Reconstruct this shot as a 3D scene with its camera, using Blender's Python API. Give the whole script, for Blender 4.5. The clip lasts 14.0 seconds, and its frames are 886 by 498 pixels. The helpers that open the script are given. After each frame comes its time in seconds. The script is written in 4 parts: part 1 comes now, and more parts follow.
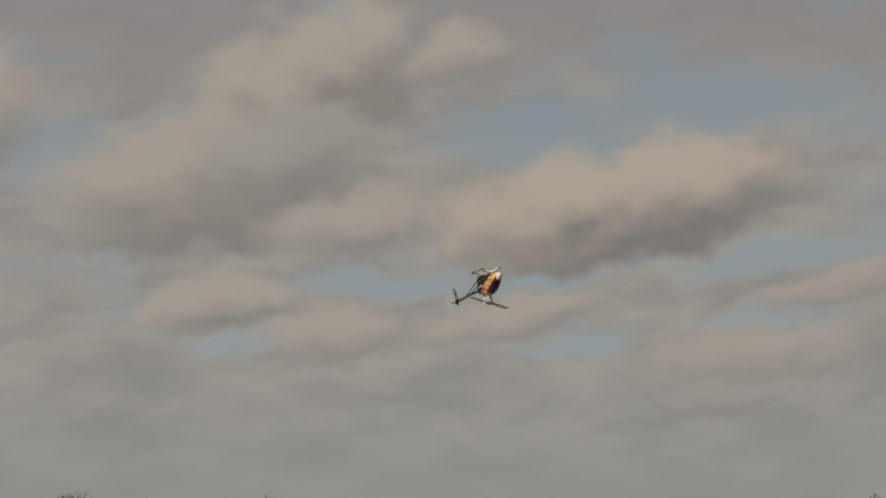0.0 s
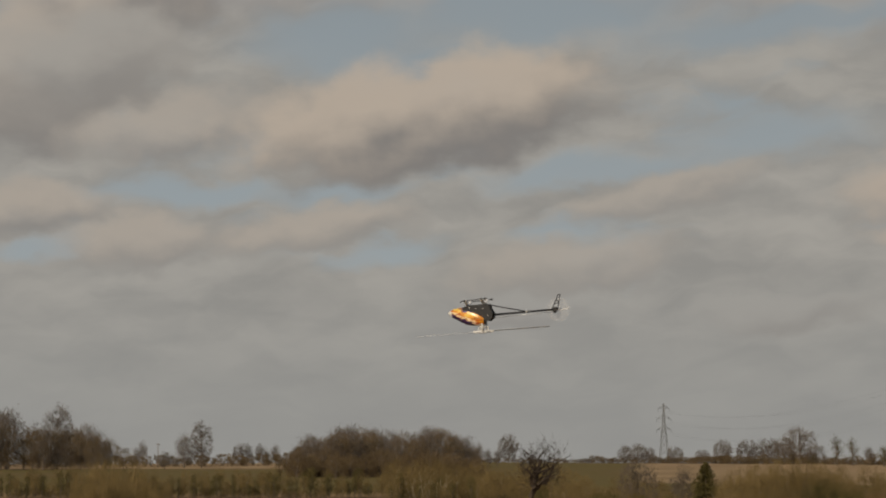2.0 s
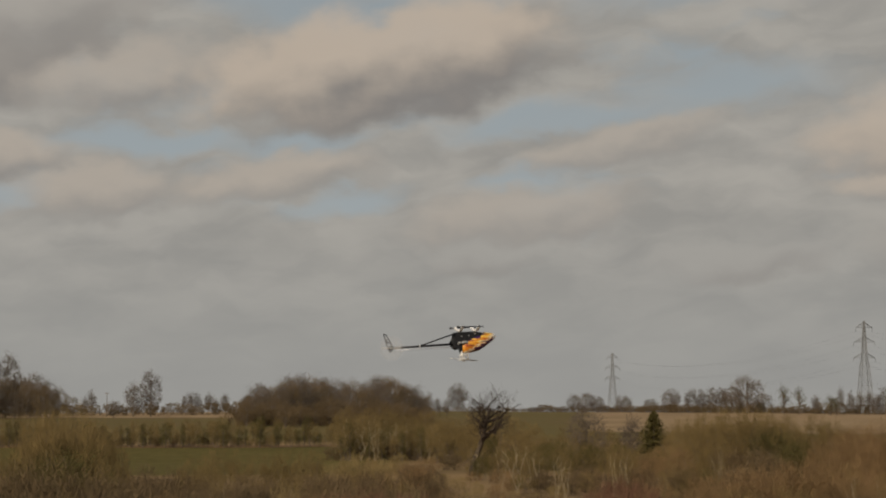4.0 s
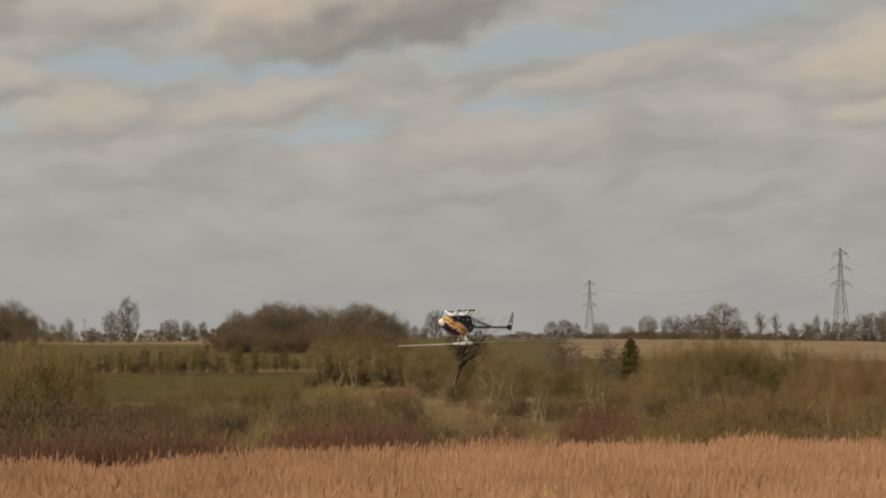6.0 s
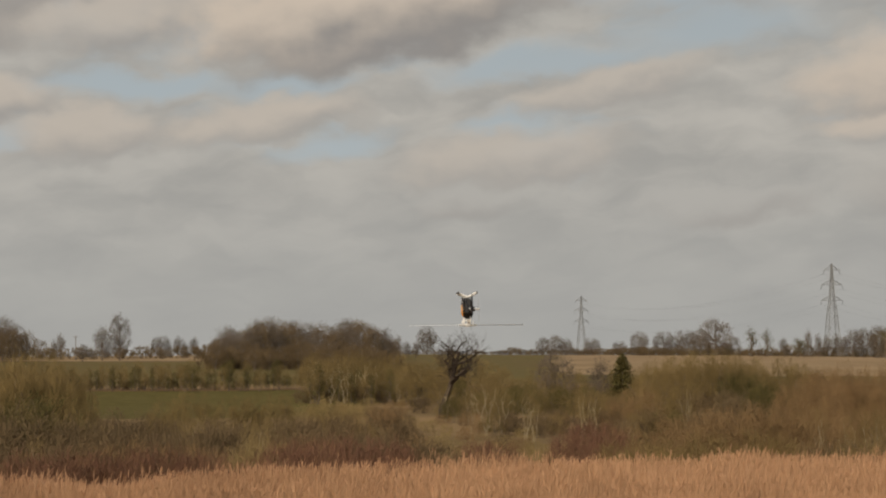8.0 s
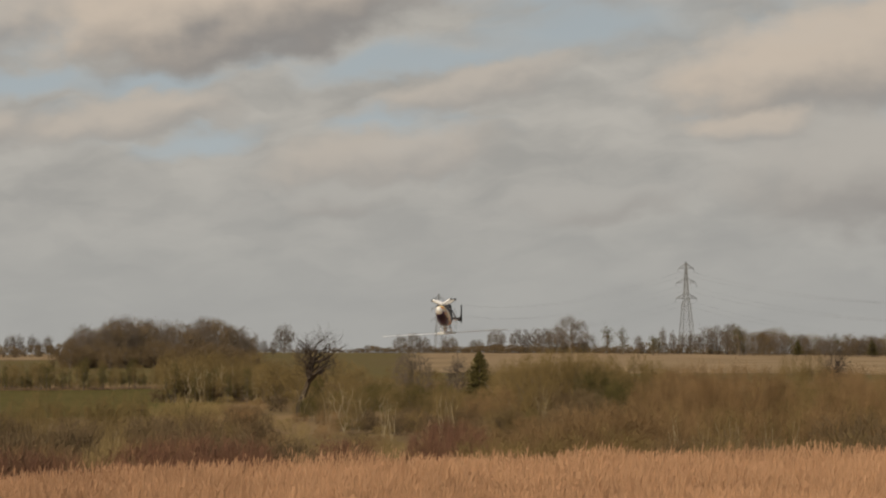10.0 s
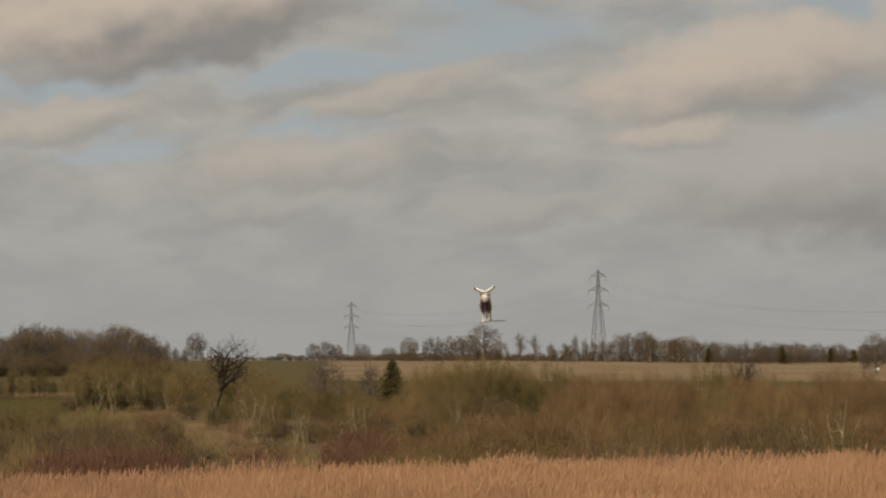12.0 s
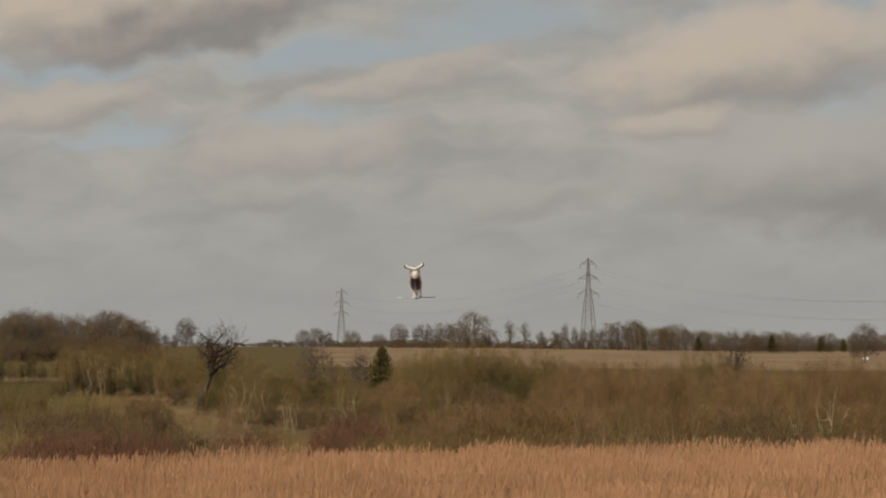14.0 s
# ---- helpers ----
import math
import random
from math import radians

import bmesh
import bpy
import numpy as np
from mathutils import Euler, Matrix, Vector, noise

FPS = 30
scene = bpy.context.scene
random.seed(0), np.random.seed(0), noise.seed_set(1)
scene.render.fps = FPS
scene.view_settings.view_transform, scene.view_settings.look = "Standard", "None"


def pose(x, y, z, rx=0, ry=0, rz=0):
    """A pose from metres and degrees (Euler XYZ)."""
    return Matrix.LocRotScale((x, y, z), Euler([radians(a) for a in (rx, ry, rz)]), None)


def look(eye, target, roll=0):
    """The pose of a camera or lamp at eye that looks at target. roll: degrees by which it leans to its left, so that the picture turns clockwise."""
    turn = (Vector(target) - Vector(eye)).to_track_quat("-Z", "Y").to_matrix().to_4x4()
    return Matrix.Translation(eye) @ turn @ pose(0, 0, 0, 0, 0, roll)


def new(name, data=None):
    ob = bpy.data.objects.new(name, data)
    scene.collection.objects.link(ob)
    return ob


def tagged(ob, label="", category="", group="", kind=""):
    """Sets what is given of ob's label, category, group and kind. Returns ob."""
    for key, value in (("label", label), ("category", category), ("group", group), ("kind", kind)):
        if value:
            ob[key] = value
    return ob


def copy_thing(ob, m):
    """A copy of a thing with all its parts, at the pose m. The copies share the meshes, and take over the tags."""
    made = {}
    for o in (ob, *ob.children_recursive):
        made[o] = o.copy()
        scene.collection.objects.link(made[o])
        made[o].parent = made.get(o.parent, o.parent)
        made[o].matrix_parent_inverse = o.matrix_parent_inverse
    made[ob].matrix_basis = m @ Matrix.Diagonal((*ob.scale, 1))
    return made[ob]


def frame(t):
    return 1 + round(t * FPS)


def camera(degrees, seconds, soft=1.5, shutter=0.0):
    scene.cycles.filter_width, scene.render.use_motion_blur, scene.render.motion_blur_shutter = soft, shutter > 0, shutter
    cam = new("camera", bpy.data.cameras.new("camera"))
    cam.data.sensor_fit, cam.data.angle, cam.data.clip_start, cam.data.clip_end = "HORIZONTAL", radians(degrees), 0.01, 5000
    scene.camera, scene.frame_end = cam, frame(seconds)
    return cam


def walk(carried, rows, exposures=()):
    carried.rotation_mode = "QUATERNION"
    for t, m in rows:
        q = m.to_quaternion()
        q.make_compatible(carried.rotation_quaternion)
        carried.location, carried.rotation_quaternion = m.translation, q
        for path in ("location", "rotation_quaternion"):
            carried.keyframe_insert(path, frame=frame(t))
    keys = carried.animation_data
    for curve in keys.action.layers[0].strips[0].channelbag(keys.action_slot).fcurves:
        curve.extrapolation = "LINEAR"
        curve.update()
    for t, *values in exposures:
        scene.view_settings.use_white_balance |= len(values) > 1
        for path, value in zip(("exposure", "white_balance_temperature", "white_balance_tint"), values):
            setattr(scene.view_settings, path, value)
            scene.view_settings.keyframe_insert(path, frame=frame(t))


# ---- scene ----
# The camera stands still on a slope above a reed bed and pans after the model helicopter.
cam = camera(24.15, 14.0, soft=2.0, shutter=0.0)
EYE = 1.6
TILT = 2.485
PAN = [
    (0.0, -7.86, 6.07, 0.18),
    (0.5, -5.099, 5.773, 0.177),
    (1.0, -2.941, 4.468, -0.054),
    (1.5, -2.204, 3.883, -0.115),
    (2.0, -2.211, 3.569, 0.045),
    (2.5, -2.115, 3.32, 0.127),
    (3.0, -1.53, 3.243, 0.148),
    (3.5, -1.027, 2.778, 0.225),
    (4.0, -0.818, 2.166, 0.069),
    (4.6, -0.62, 1.45, 0.07),
    (5.6, -0.3, 0.42, 0.09),
    (6.5, -0.068, -0.081, 0.098),
    (7.0, 0.053, -0.181, 0.101),
    (7.5, 0.0, 0.0, 0.0),
    (8.0, 0.033, 0.594, 0.167),
    (8.5, 0.772, 0.417, 0.115),
    (9.0, 2.379, 0.472, 0.438),
    (9.8, 3.75, 0.5, 0.36),
    (10.7, 4.65, 0.62, 0.2),
    (11.3, 5.1, 0.586, 0.12),
    (11.5, 5.289, 0.981, 0.122),
    (12.0, 6.377, 0.726, 0.385),
    (12.5, 7.647, 0.565, -0.204),
    (13.0, 7.756, 0.499, -0.095),
    (13.5, 7.123, 0.431, 0.063),
    (14.0, 6.659, 0.366, 0.066),
]
walk(cam, [(t, pose(0, 0, EYE, 90 + TILT + up, lean, -right)) for t, right, up, lean in PAN],
     exposures=[(0.0, -0.18), (0.6, -0.18), (1.5, -0.12), (4.0, 0.0), (6.5, 0.28), (9.0, 0.29), (11.5, 0.18), (14.0, 0.13)])

# ---- light ----
SUN_AZ, SUN_EL = 208.0, 32.0   # degrees clockwise from straight ahead, and above the horizon
world = bpy.data.worlds.new("sky_world")
scene.world = world
world.use_nodes = True
wt = world.node_tree
sky = wt.nodes.new("ShaderNodeTexSky")
sky.sky_type, sky.sun_disc = "NISHITA", False
sky.sun_elevation, sky.sun_rotation = radians(SUN_EL), radians(SUN_AZ)
sky.air_density, sky.dust_density = 1.2, 2.5
background = wt.nodes["Background"]
background.inputs["Strength"].default_value = 0.058
wt.links.new(sky.outputs[0], background.inputs["Color"])
sun = new("sun", bpy.data.lights.new("sun", "SUN"))
sun.data.energy, sun.data.angle, sun.data.color = 2.5, radians(1.5), (1.0, 0.86, 0.68)
sun_dir = Vector((math.sin(radians(SUN_AZ)) * math.cos(radians(SUN_EL)), math.cos(radians(SUN_AZ)) * math.cos(radians(SUN_EL)), math.sin(radians(SUN_EL))))
sun.matrix_world = look(sun_dir * 50, (0, 0, 0))


# ---- node helpers ----
class Nodes:
    """Short hand for building a material's node tree."""

    def __init__(self, name):
        self.mat = bpy.data.materials.new(name)
        self.mat.use_nodes = True
        self.tree = self.mat.node_tree
        self.tree.nodes.clear()
        self.out = self.tree.nodes.new("ShaderNodeOutputMaterial")

    def put(self, socket, value):
        if hasattr(value, "is_linked"):
            self.tree.links.new(value, socket)
        else:
            socket.default_value = value

    def node(self, kind, **inputs):
        n = self.tree.nodes.new(kind)
        for key, value in inputs.items():
            self.put(n.inputs[key.replace("_", " ")], value)
        return n

    def math(self, op, a, b=0.0, c=0.0, clamp=False):
        n = self.tree.nodes.new("ShaderNodeMath")
        n.operation, n.use_clamp = op, clamp
        for i, v in enumerate((a, b, c)):
            self.put(n.inputs[i], v)
        return n.outputs[0]

    def step(self, x, lo, hi, a=0.0, b=1.0):
        n = self.tree.nodes.new("ShaderNodeMapRange")
        n.interpolation_type = "SMOOTHSTEP"
        for i, v in enumerate((x, lo, hi, a, b)):
            self.put(n.inputs[i], v)
        return n.outputs[0]

    def noise(self, vector, scale, detail=4.0, rough=0.55, distortion=0.0):
        n = self.node("ShaderNodeTexNoise", Scale=scale, Detail=detail, Roughness=rough, Distortion=distortion)
        if vector is not None:
            self.tree.links.new(vector, n.inputs["Vector"])
        return n.outputs["Fac"]

    def mix(self, fac, a, b):
        n = self.tree.nodes.new("ShaderNodeMix")
        n.data_type = "RGBA"
        self.put(n.inputs[0], fac)
        self.put(n.inputs[6], (*a, 1) if isinstance(a, tuple) else a)
        self.put(n.inputs[7], (*b, 1) if isinstance(b, tuple) else b)
        return n.outputs[2]

    def bsdf(self, colour, rough=0.8, metal=0.0, bump=None, strength=0.3, distance=0.02, coat=0.0, gloss=0.5):
        n = self.node("ShaderNodeBsdfPrincipled", Roughness=rough, Metallic=metal)
        self.put(n.inputs["Base Color"], (*colour, 1) if isinstance(colour, tuple) else colour)
        n.inputs["Coat Weight"].default_value = coat
        n.inputs["Specular IOR Level"].default_value = gloss
        if bump is not None:
            b = self.node("ShaderNodeBump", Strength=strength, Distance=distance, Height=bump)
            self.tree.links.new(b.outputs[0], n.inputs["Normal"])
        self.tree.links.new(n.outputs[0], self.out.inputs[0])
        return self.mat


def coords(n, which="Object"):
    return n.tree.nodes.new("ShaderNodeTexCoord").outputs[which]


def plain(name, dark, light, scale, rough=0.8, metal=0.0, strength=0.2, coat=0.0):
    """A surface that varies between two colours at two sizes of noise."""
    n = Nodes(name)
    at = coords(n)
    big, fine = n.noise(at, scale, 3), n.noise(at, scale * 9, 3)
    f = n.math("ADD", n.math("MULTIPLY", big, 0.7), n.math("MULTIPLY", fine, 0.3))
    return n.bsdf(n.mix(n.step(f, 0.32, 0.68), dark, light), rough, metal, fine, strength, 0.3 / scale * 0.1, coat)


def plant_material(name, dark, light, rough=0.9):
    """Bark, twigs or dry stalks: each plant and each twig has its own tone."""
    n = Nodes(name)
    one = n.tree.nodes.new("ShaderNodeObjectInfo").outputs["Random"]
    twig = n.tree.nodes.new("ShaderNodeNewGeometry").outputs["Random Per Island"]
    big = n.step(n.noise(coords(n), 0.55, 3), 0.3, 0.7)
    f = n.math("ADD", n.math("MULTIPLY", one, 0.3), n.math("MULTIPLY", twig, 0.25))
    f = n.math("ADD", f, n.math("MULTIPLY", big, 0.45))
    return n.bsdf(n.mix(f, dark, light), rough, gloss=0.12)


M_BARK = plant_material("bark", (0.075, 0.06, 0.045), (0.19, 0.15, 0.11))
M_DARK_BARK = plant_material("dark_brown_bark", (0.03, 0.024, 0.018), (0.08, 0.06, 0.045))
M_PALE_BARK = plant_material("pale_bark", (0.24, 0.2, 0.12), (0.43, 0.36, 0.23))
M_TWIG = plant_material("winter_twigs", (0.063, 0.05, 0.037), (0.165, 0.132, 0.1))
M_BROWN = plant_material("brown_twigs", (0.11, 0.073, 0.036), (0.295, 0.188, 0.09))
M_DULL = plant_material("dull_twigs", (0.07, 0.049, 0.026), (0.185, 0.132, 0.072))
M_OLIVE = plant_material("olive_twigs", (0.09, 0.066, 0.026), (0.242, 0.173, 0.073))
M_GREEN = plant_material("ivy_green", (0.046, 0.041, 0.015), (0.14, 0.117, 0.042))
M_RED = plant_material("red_stems", (0.08, 0.041, 0.027), (0.21, 0.11, 0.068))
M_STRAW = plant_material("straw_grass", (0.15, 0.11, 0.045), (0.32, 0.235, 0.105))
M_REED = plant_material("reed_stalks", (0.28, 0.158, 0.086), (0.54, 0.33, 0.19))
M_STEEL = plain("galvanised_steel", (0.16, 0.16, 0.155), (0.26, 0.26, 0.25), 0.3, 0.6, 0.3)
M_WIRE = plain("grey_cable", (0.16, 0.16, 0.16), (0.22, 0.22, 0.22), 0.05, 0.6, 0.4)
M_POLE = plain("weathered_pole", (0.10, 0.08, 0.06), (0.2, 0.16, 0.12), 2.0)


# ---- mesh helpers ----
def mesh(name, verts, faces, *materials):
    me = bpy.data.meshes.new(name)
    me.from_pydata(verts, [], faces)
    for m in materials:
        me.materials.append(m)
    me.update()
    return me


def part(name, bm, material, parent, label=""):
    """Links a bmesh as one mesh object under a thing or a part."""
    me = bpy.data.meshes.new(name)
    bm.to_mesh(me)
    bm.free()
    for m in material if isinstance(material, (list, tuple)) else (material,):
        me.materials.append(m)
    ob = new(name, me)
    ob.parent = parent
    return tagged(ob, label)


def part_of(name, me, parent, label=""):
    ob = new(name, me)
    ob.parent = parent
    return tagged(ob, label)


def stick(bm, a, b, r0, r1=None, sides=8, smooth=True):
    """A round or squared bar from a to b."""
    a, b = Vector(a), Vector(b)
    turn = (b - a).to_track_quat("Z", "Y").to_matrix().to_4x4()
    made = bmesh.ops.create_cone(bm, cap_ends=True, segments=sides, radius1=r0, radius2=r0 if r1 is None else r1, depth=(b - a).length,
                                 matrix=Matrix.Translation((a + b) / 2) @ turn)
    for v in made["verts"]:
        for f in v.link_faces:
            f.smooth = smooth and sides > 4 and len(f.verts) == 4
    return made["verts"]


def block(bm, centre, size, bevel=0.0, turn=None):
    made = bmesh.ops.create_cube(bm, size=1.0)["verts"]
    bmesh.ops.scale(bm, vec=size, verts=made)
    if bevel:
        edges = list({e for v in made for e in v.link_edges})
        made = list({v for f in bmesh.ops.bevel(bm, geom=edges, offset=bevel, segments=2, affect="EDGES")["faces"] for v in f.verts} | {v for v in made if v.is_valid})
    if turn is not None:
        bmesh.ops.rotate(bm, verts=made, matrix=turn)
    bmesh.ops.translate(bm, verts=made, vec=centre)


# ---- ground ----
PROFILE = [(0, 0), (12, -0.4), (22, -1.6), (30, -1.85), (44, -1.9), (52, -3.2), (62, -4.4), (85, -5.4), (120, -5.8), (330, -5.4), (420, -3.2), (600, 1.5), (800, 4.4),
           (950, 5.2), (1100, 5.0), (1500, 3.2), (2200, 0), (4950, -12)]


def reed_edge(az):
    """The distance at which the reed bed ends, by the bearing in degrees."""
    return 43.7 + 0.35 * az + 0.5 * math.sin(az * 0.9) + 0.3 * math.sin(az * 2.3 + 1)


def height(x, y):
    r, az = math.hypot(x, y), math.degrees(math.atan2(x, y))
    stretch = max(-8.0, min(10.0, 0.35 * az)) if abs(az) < 90 else 0.0
    if 30 < r < 120:
        r -= stretch * min(1, (r - 30) / 12) * min(1, (120 - r) / 40)
    z = float(np.interp(r, [p[0] for p in PROFILE], [p[1] for p in PROFILE]))
    if r > 60:
        z += 0.35 * noise.noise((x / 60, y / 60, 3.1)) * min(1, (r - 60) / 60)
    if r > 400:
        z += (1.2 * noise.noise((x / 260, y / 260, 7.7)) - 0.7 - 0.9 * max(0, min(1, (az + 2) / 8)) - 1.6 * max(0, min(1, (az - 8) / 8))) * min(1, (r - 400) / 300)
    return z


def on(az, r):
    """The point of the ground at a bearing in degrees and a distance."""
    x, y = r * math.sin(radians(az)), r * math.cos(radians(az))
    return Vector((x, y, height(x, y)))


def ground():
    rings = [0.0, 3, 6, 9, 12, 15, 18, 22, 26, 30, 34, 38] + [40 + i * 1.5 for i in range(20)]
    while rings[-1] < 4900:
        rings.append(rings[-1] * 1.028)
    angles = [-180 + 5 * i for i in range(31)] + [-25 + 0.3 * i for i in range(1, 167)] + [25.4 + 4.86 * i for i in range(31)]
    angles = sorted({round(a, 2) for a in angles if -180 <= a < 179})
    verts, faces, n = [(0, 0, 0)], [], len(angles)
    for r in rings[1:]:
        verts += [tuple(on(a, r)) for a in angles]
    for k in range(n):
        faces.append((0, 1 + (k + 1) % n, 1 + k))
    for i in range(len(rings) - 2):
        for k in range(n):
            a, b = 1 + i * n + k, 1 + i * n + (k + 1) % n
            faces.append((a, b, b + n, a + n))
    n = Nodes("fields")
    at = coords(n)
    xyz = n.node("ShaderNodeSeparateXYZ", Vector=at).outputs
    dist = n.node("ShaderNodeVectorMath", Vector=at)
    dist.operation = "LENGTH"
    far = n.math("ADD", dist.outputs["Value"], n.math("MULTIPLY", n.noise(at, 0.02, 3), 22.0))
    side = n.math("ADD", n.math("MULTIPLY", n.math("DIVIDE", xyz[0], n.math("MAXIMUM", xyz[1], 1.0)), 57.3), n.math("MULTIPLY", n.noise(at, 0.012, 2), 1.2))
    tuft = n.noise(at, 0.5, 5)
    patch = n.noise(at, 0.03, 4)
    rough_grass = n.mix(n.step(patch, 0.35, 0.65), (0.16, 0.112, 0.05), (0.33, 0.22, 0.11))
    rough_grass = n.mix(n.step(tuft, 0.3, 0.7), rough_grass, (0.25, 0.17, 0.082))
    meadow = n.mix(n.step(tuft, 0.3, 0.7), (0.098, 0.082, 0.023), (0.138, 0.112, 0.036))
    stubble = n.mix(n.step(patch, 0.3, 0.7), (0.27, 0.188, 0.10), (0.36, 0.255, 0.145))
    hill = n.mix(n.step(patch, 0.35, 0.65), n.mix(n.step(tuft, 0.3, 0.7), (0.128, 0.095, 0.04), (0.178, 0.13, 0.058)), (0.145, 0.116, 0.043))
    plough = n.mix(patch, (0.075, 0.055, 0.04), (0.11, 0.085, 0.06))
    c = n.mix(n.math("MULTIPLY", n.step(far, 268, 276), n.step(side, -1.0, -2.0)), rough_grass, meadow)
    c = n.mix(n.step(far, 398, 404), c, (0.19, 0.115, 0.055))
    c = n.mix(n.step(far, 408, 412), c, rough_grass)
    c = n.mix(n.step(far, 425, 440), c, hill)
    upper = n.mix(n.step(side, 3.4, 4.2), hill, stubble)
    upper = n.mix(n.step(side, -4.0, -4.6), upper, n.mix(n.step(far, 660, 680), hill, stubble))
    c = n.mix(n.step(far, 490, 500), c, upper)
    c = n.mix(n.step(far, 905, 925), c, plough)
    m = n.bsdf(c, 0.95, 0.0, tuft, 0.5, 0.15, gloss=0.05)
    return tagged(new("ground", mesh("ground", verts, faces, m)), "winter fields, rough grass and stubble sloping into a shallow valley", "ground", kind="structure")


ground()


# ---- sky backdrop with drifting clouds ----
def sky_backdrop():
    """A far shell across the view; the coordinates of the clouds are degrees of bearing and of height above the horizon."""
    R, verts, faces = 4800.0, [], []
    az = [-42 + 2.0 * i for i in range(43)]
    el = [-1.5 + 1.5 * i for i in range(23)]
    for e in el:
        for a in az:
            verts.append((R * math.cos(radians(e)) * math.sin(radians(a)), R * math.cos(radians(e)) * math.cos(radians(a)), R * math.sin(radians(e))))
    for j in range(len(el) - 1):
        for i in range(len(az) - 1):
            k = j * len(az) + i
            faces.append((k, k + 1, k + 1 + len(az), k + len(az)))
    n = Nodes("cloudy_sky")
    xyz = n.node("ShaderNodeSeparateXYZ", Vector=coords(n)).outputs
    u = n.math("MULTIPLY", n.math("ARCTAN2", xyz[0], xyz[1]), 57.2958)
    v = n.math("MULTIPLY", n.math("ARCSINE", n.math("DIVIDE", xyz[2], R)), 57.2958)

    def uv(ku, kv, du=0.0, dv=0.0):
        c = n.tree.nodes.new("ShaderNodeCombineXYZ")
        n.put(c.inputs[0], n.math("MULTIPLY_ADD", u, ku, du))
        n.put(c.inputs[1], n.math("MULTIPLY_ADD", v, kv, dv))
        return c.outputs[0]

    wob_u = n.math("MULTIPLY_ADD", n.noise(uv(1, 1.5, 3.0, 1.0), 0.42, 4, 0.5), 2.6, -1.3)
    wob_v = n.math("MULTIPLY_ADD", n.noise(uv(1, 1.5, 31.0, 9.0), 0.5, 4, 0.5), 1.5, -0.75)
    pu, pv = n.math("ADD", u, wob_u), n.math("ADD", v, wob_v)
    # low veil of stratus with thin blue gaps
    def drift(ku, kv, du, dv, amount):
        c = n.tree.nodes.new("ShaderNodeCombineXYZ")
        n.put(c.inputs[0], n.math("MULTIPLY_ADD", n.math("MULTIPLY_ADD", wob_u, amount, u), ku, du))
        n.put(c.inputs[1], n.math("MULTIPLY_ADD", n.math("SUBTRACT", n.math("MULTIPLY_ADD", wob_v, amount, v), n.math("MULTIPLY", u, 0.07)), kv, dv))
        return c.outputs[0]

    veil = n.noise(drift(0.6, 1.4, 5.0, 2.0, 0.8), 0.36, 4, 0.5)
    streak = n.noise(drift(0.6, 1.6, 12.0, 4.0, 0.8), 0.55, 4, 0.5)
    low = n.step(v, 1.5, 8.0, 0.24, 0.0)
    cover = n.step(n.math("ADD", veil, low), 0.26, 0.5)
    blue = n.mix(n.step(v, 2.0, 15.0), (0.34, 0.38, 0.395), (0.265, 0.305, 0.33))
    grey = n.mix(n.step(streak, 0.25, 0.75), (0.285, 0.275, 0.255), (0.385, 0.365, 0.33))
    grey = n.mix(n.step(v, 11.0, 15.5), grey, n.mix(streak, (0.255, 0.24, 0.238), (0.315, 0.295, 0.285)))
    grey = n.mix(n.step(v, 0.0, 7.0), n.mix(streak, (0.285, 0.282, 0.27), (0.33, 0.325, 0.305)), grey)
    c = n.mix(cover, blue, grey)
    # heaps of cumulus: bearing, height, half width, half height, slant, warmth of the lit top, depth of the shaded base
    west = [
        (-10.4, 13.3, 3.6, 2.4, 0.25, 0.75, 0.8),
        (-13.4, 10.5, 5, 2.3, 0.1, 0.6, 0.8),
        (-9, 9.3, 3.2, 1.1, 0.15, 0.5, 0.55),
        (-13, 7, 2.7, 0.85, 0.1, 0.6, 0.6),
        (-9.8, 6.2, 2.9, 0.8, 0.05, 0.55, 0.4),
        (-11.3, 11.2, 3.2, 1.5, 0.15, 0.1, 0.6),
        (-21.5, 12, 4, 2.5, 0.1, 0.6, 0.8),
    ]
    middle = [
        (-6.2, 13.9, 2.2, 0.9, 0.1, 0.6, 0.45),
        (-4.9, 6.6, 3.2, 0.7, 0.15, 0.55, 0.35),
        (2, 5.6, 4, 0.9, 0.12, 0.45, 0.35),
        (4.6, 7.5, 3.4, 0.6, 0.2, 0.45, 0.35),
        (0.5, 4.3, 1.6, 0.55, 0, 0, 0.35),
    ]
    east = [
        (14.2, 7.9, 4.8, 1.7, 0.12, 0.95, 0.6),
        (16.4, 5, 6, 1.9, 0, 0.15, 0.85),
        (12.3, 6.3, 2, 0.5, 0, 0.7, 0.2),
        (8, 4.3, 2.3, 0.65, 0.05, 0, 0.4),
        (21.5, 9, 5, 2.2, 0.1, 0.6, 0.8),
    ]
    great = [(-1.9, 9.75, 5.9, 1.9, 0.14, 1.05, 0.9)]
    heaps = west + middle + east + great
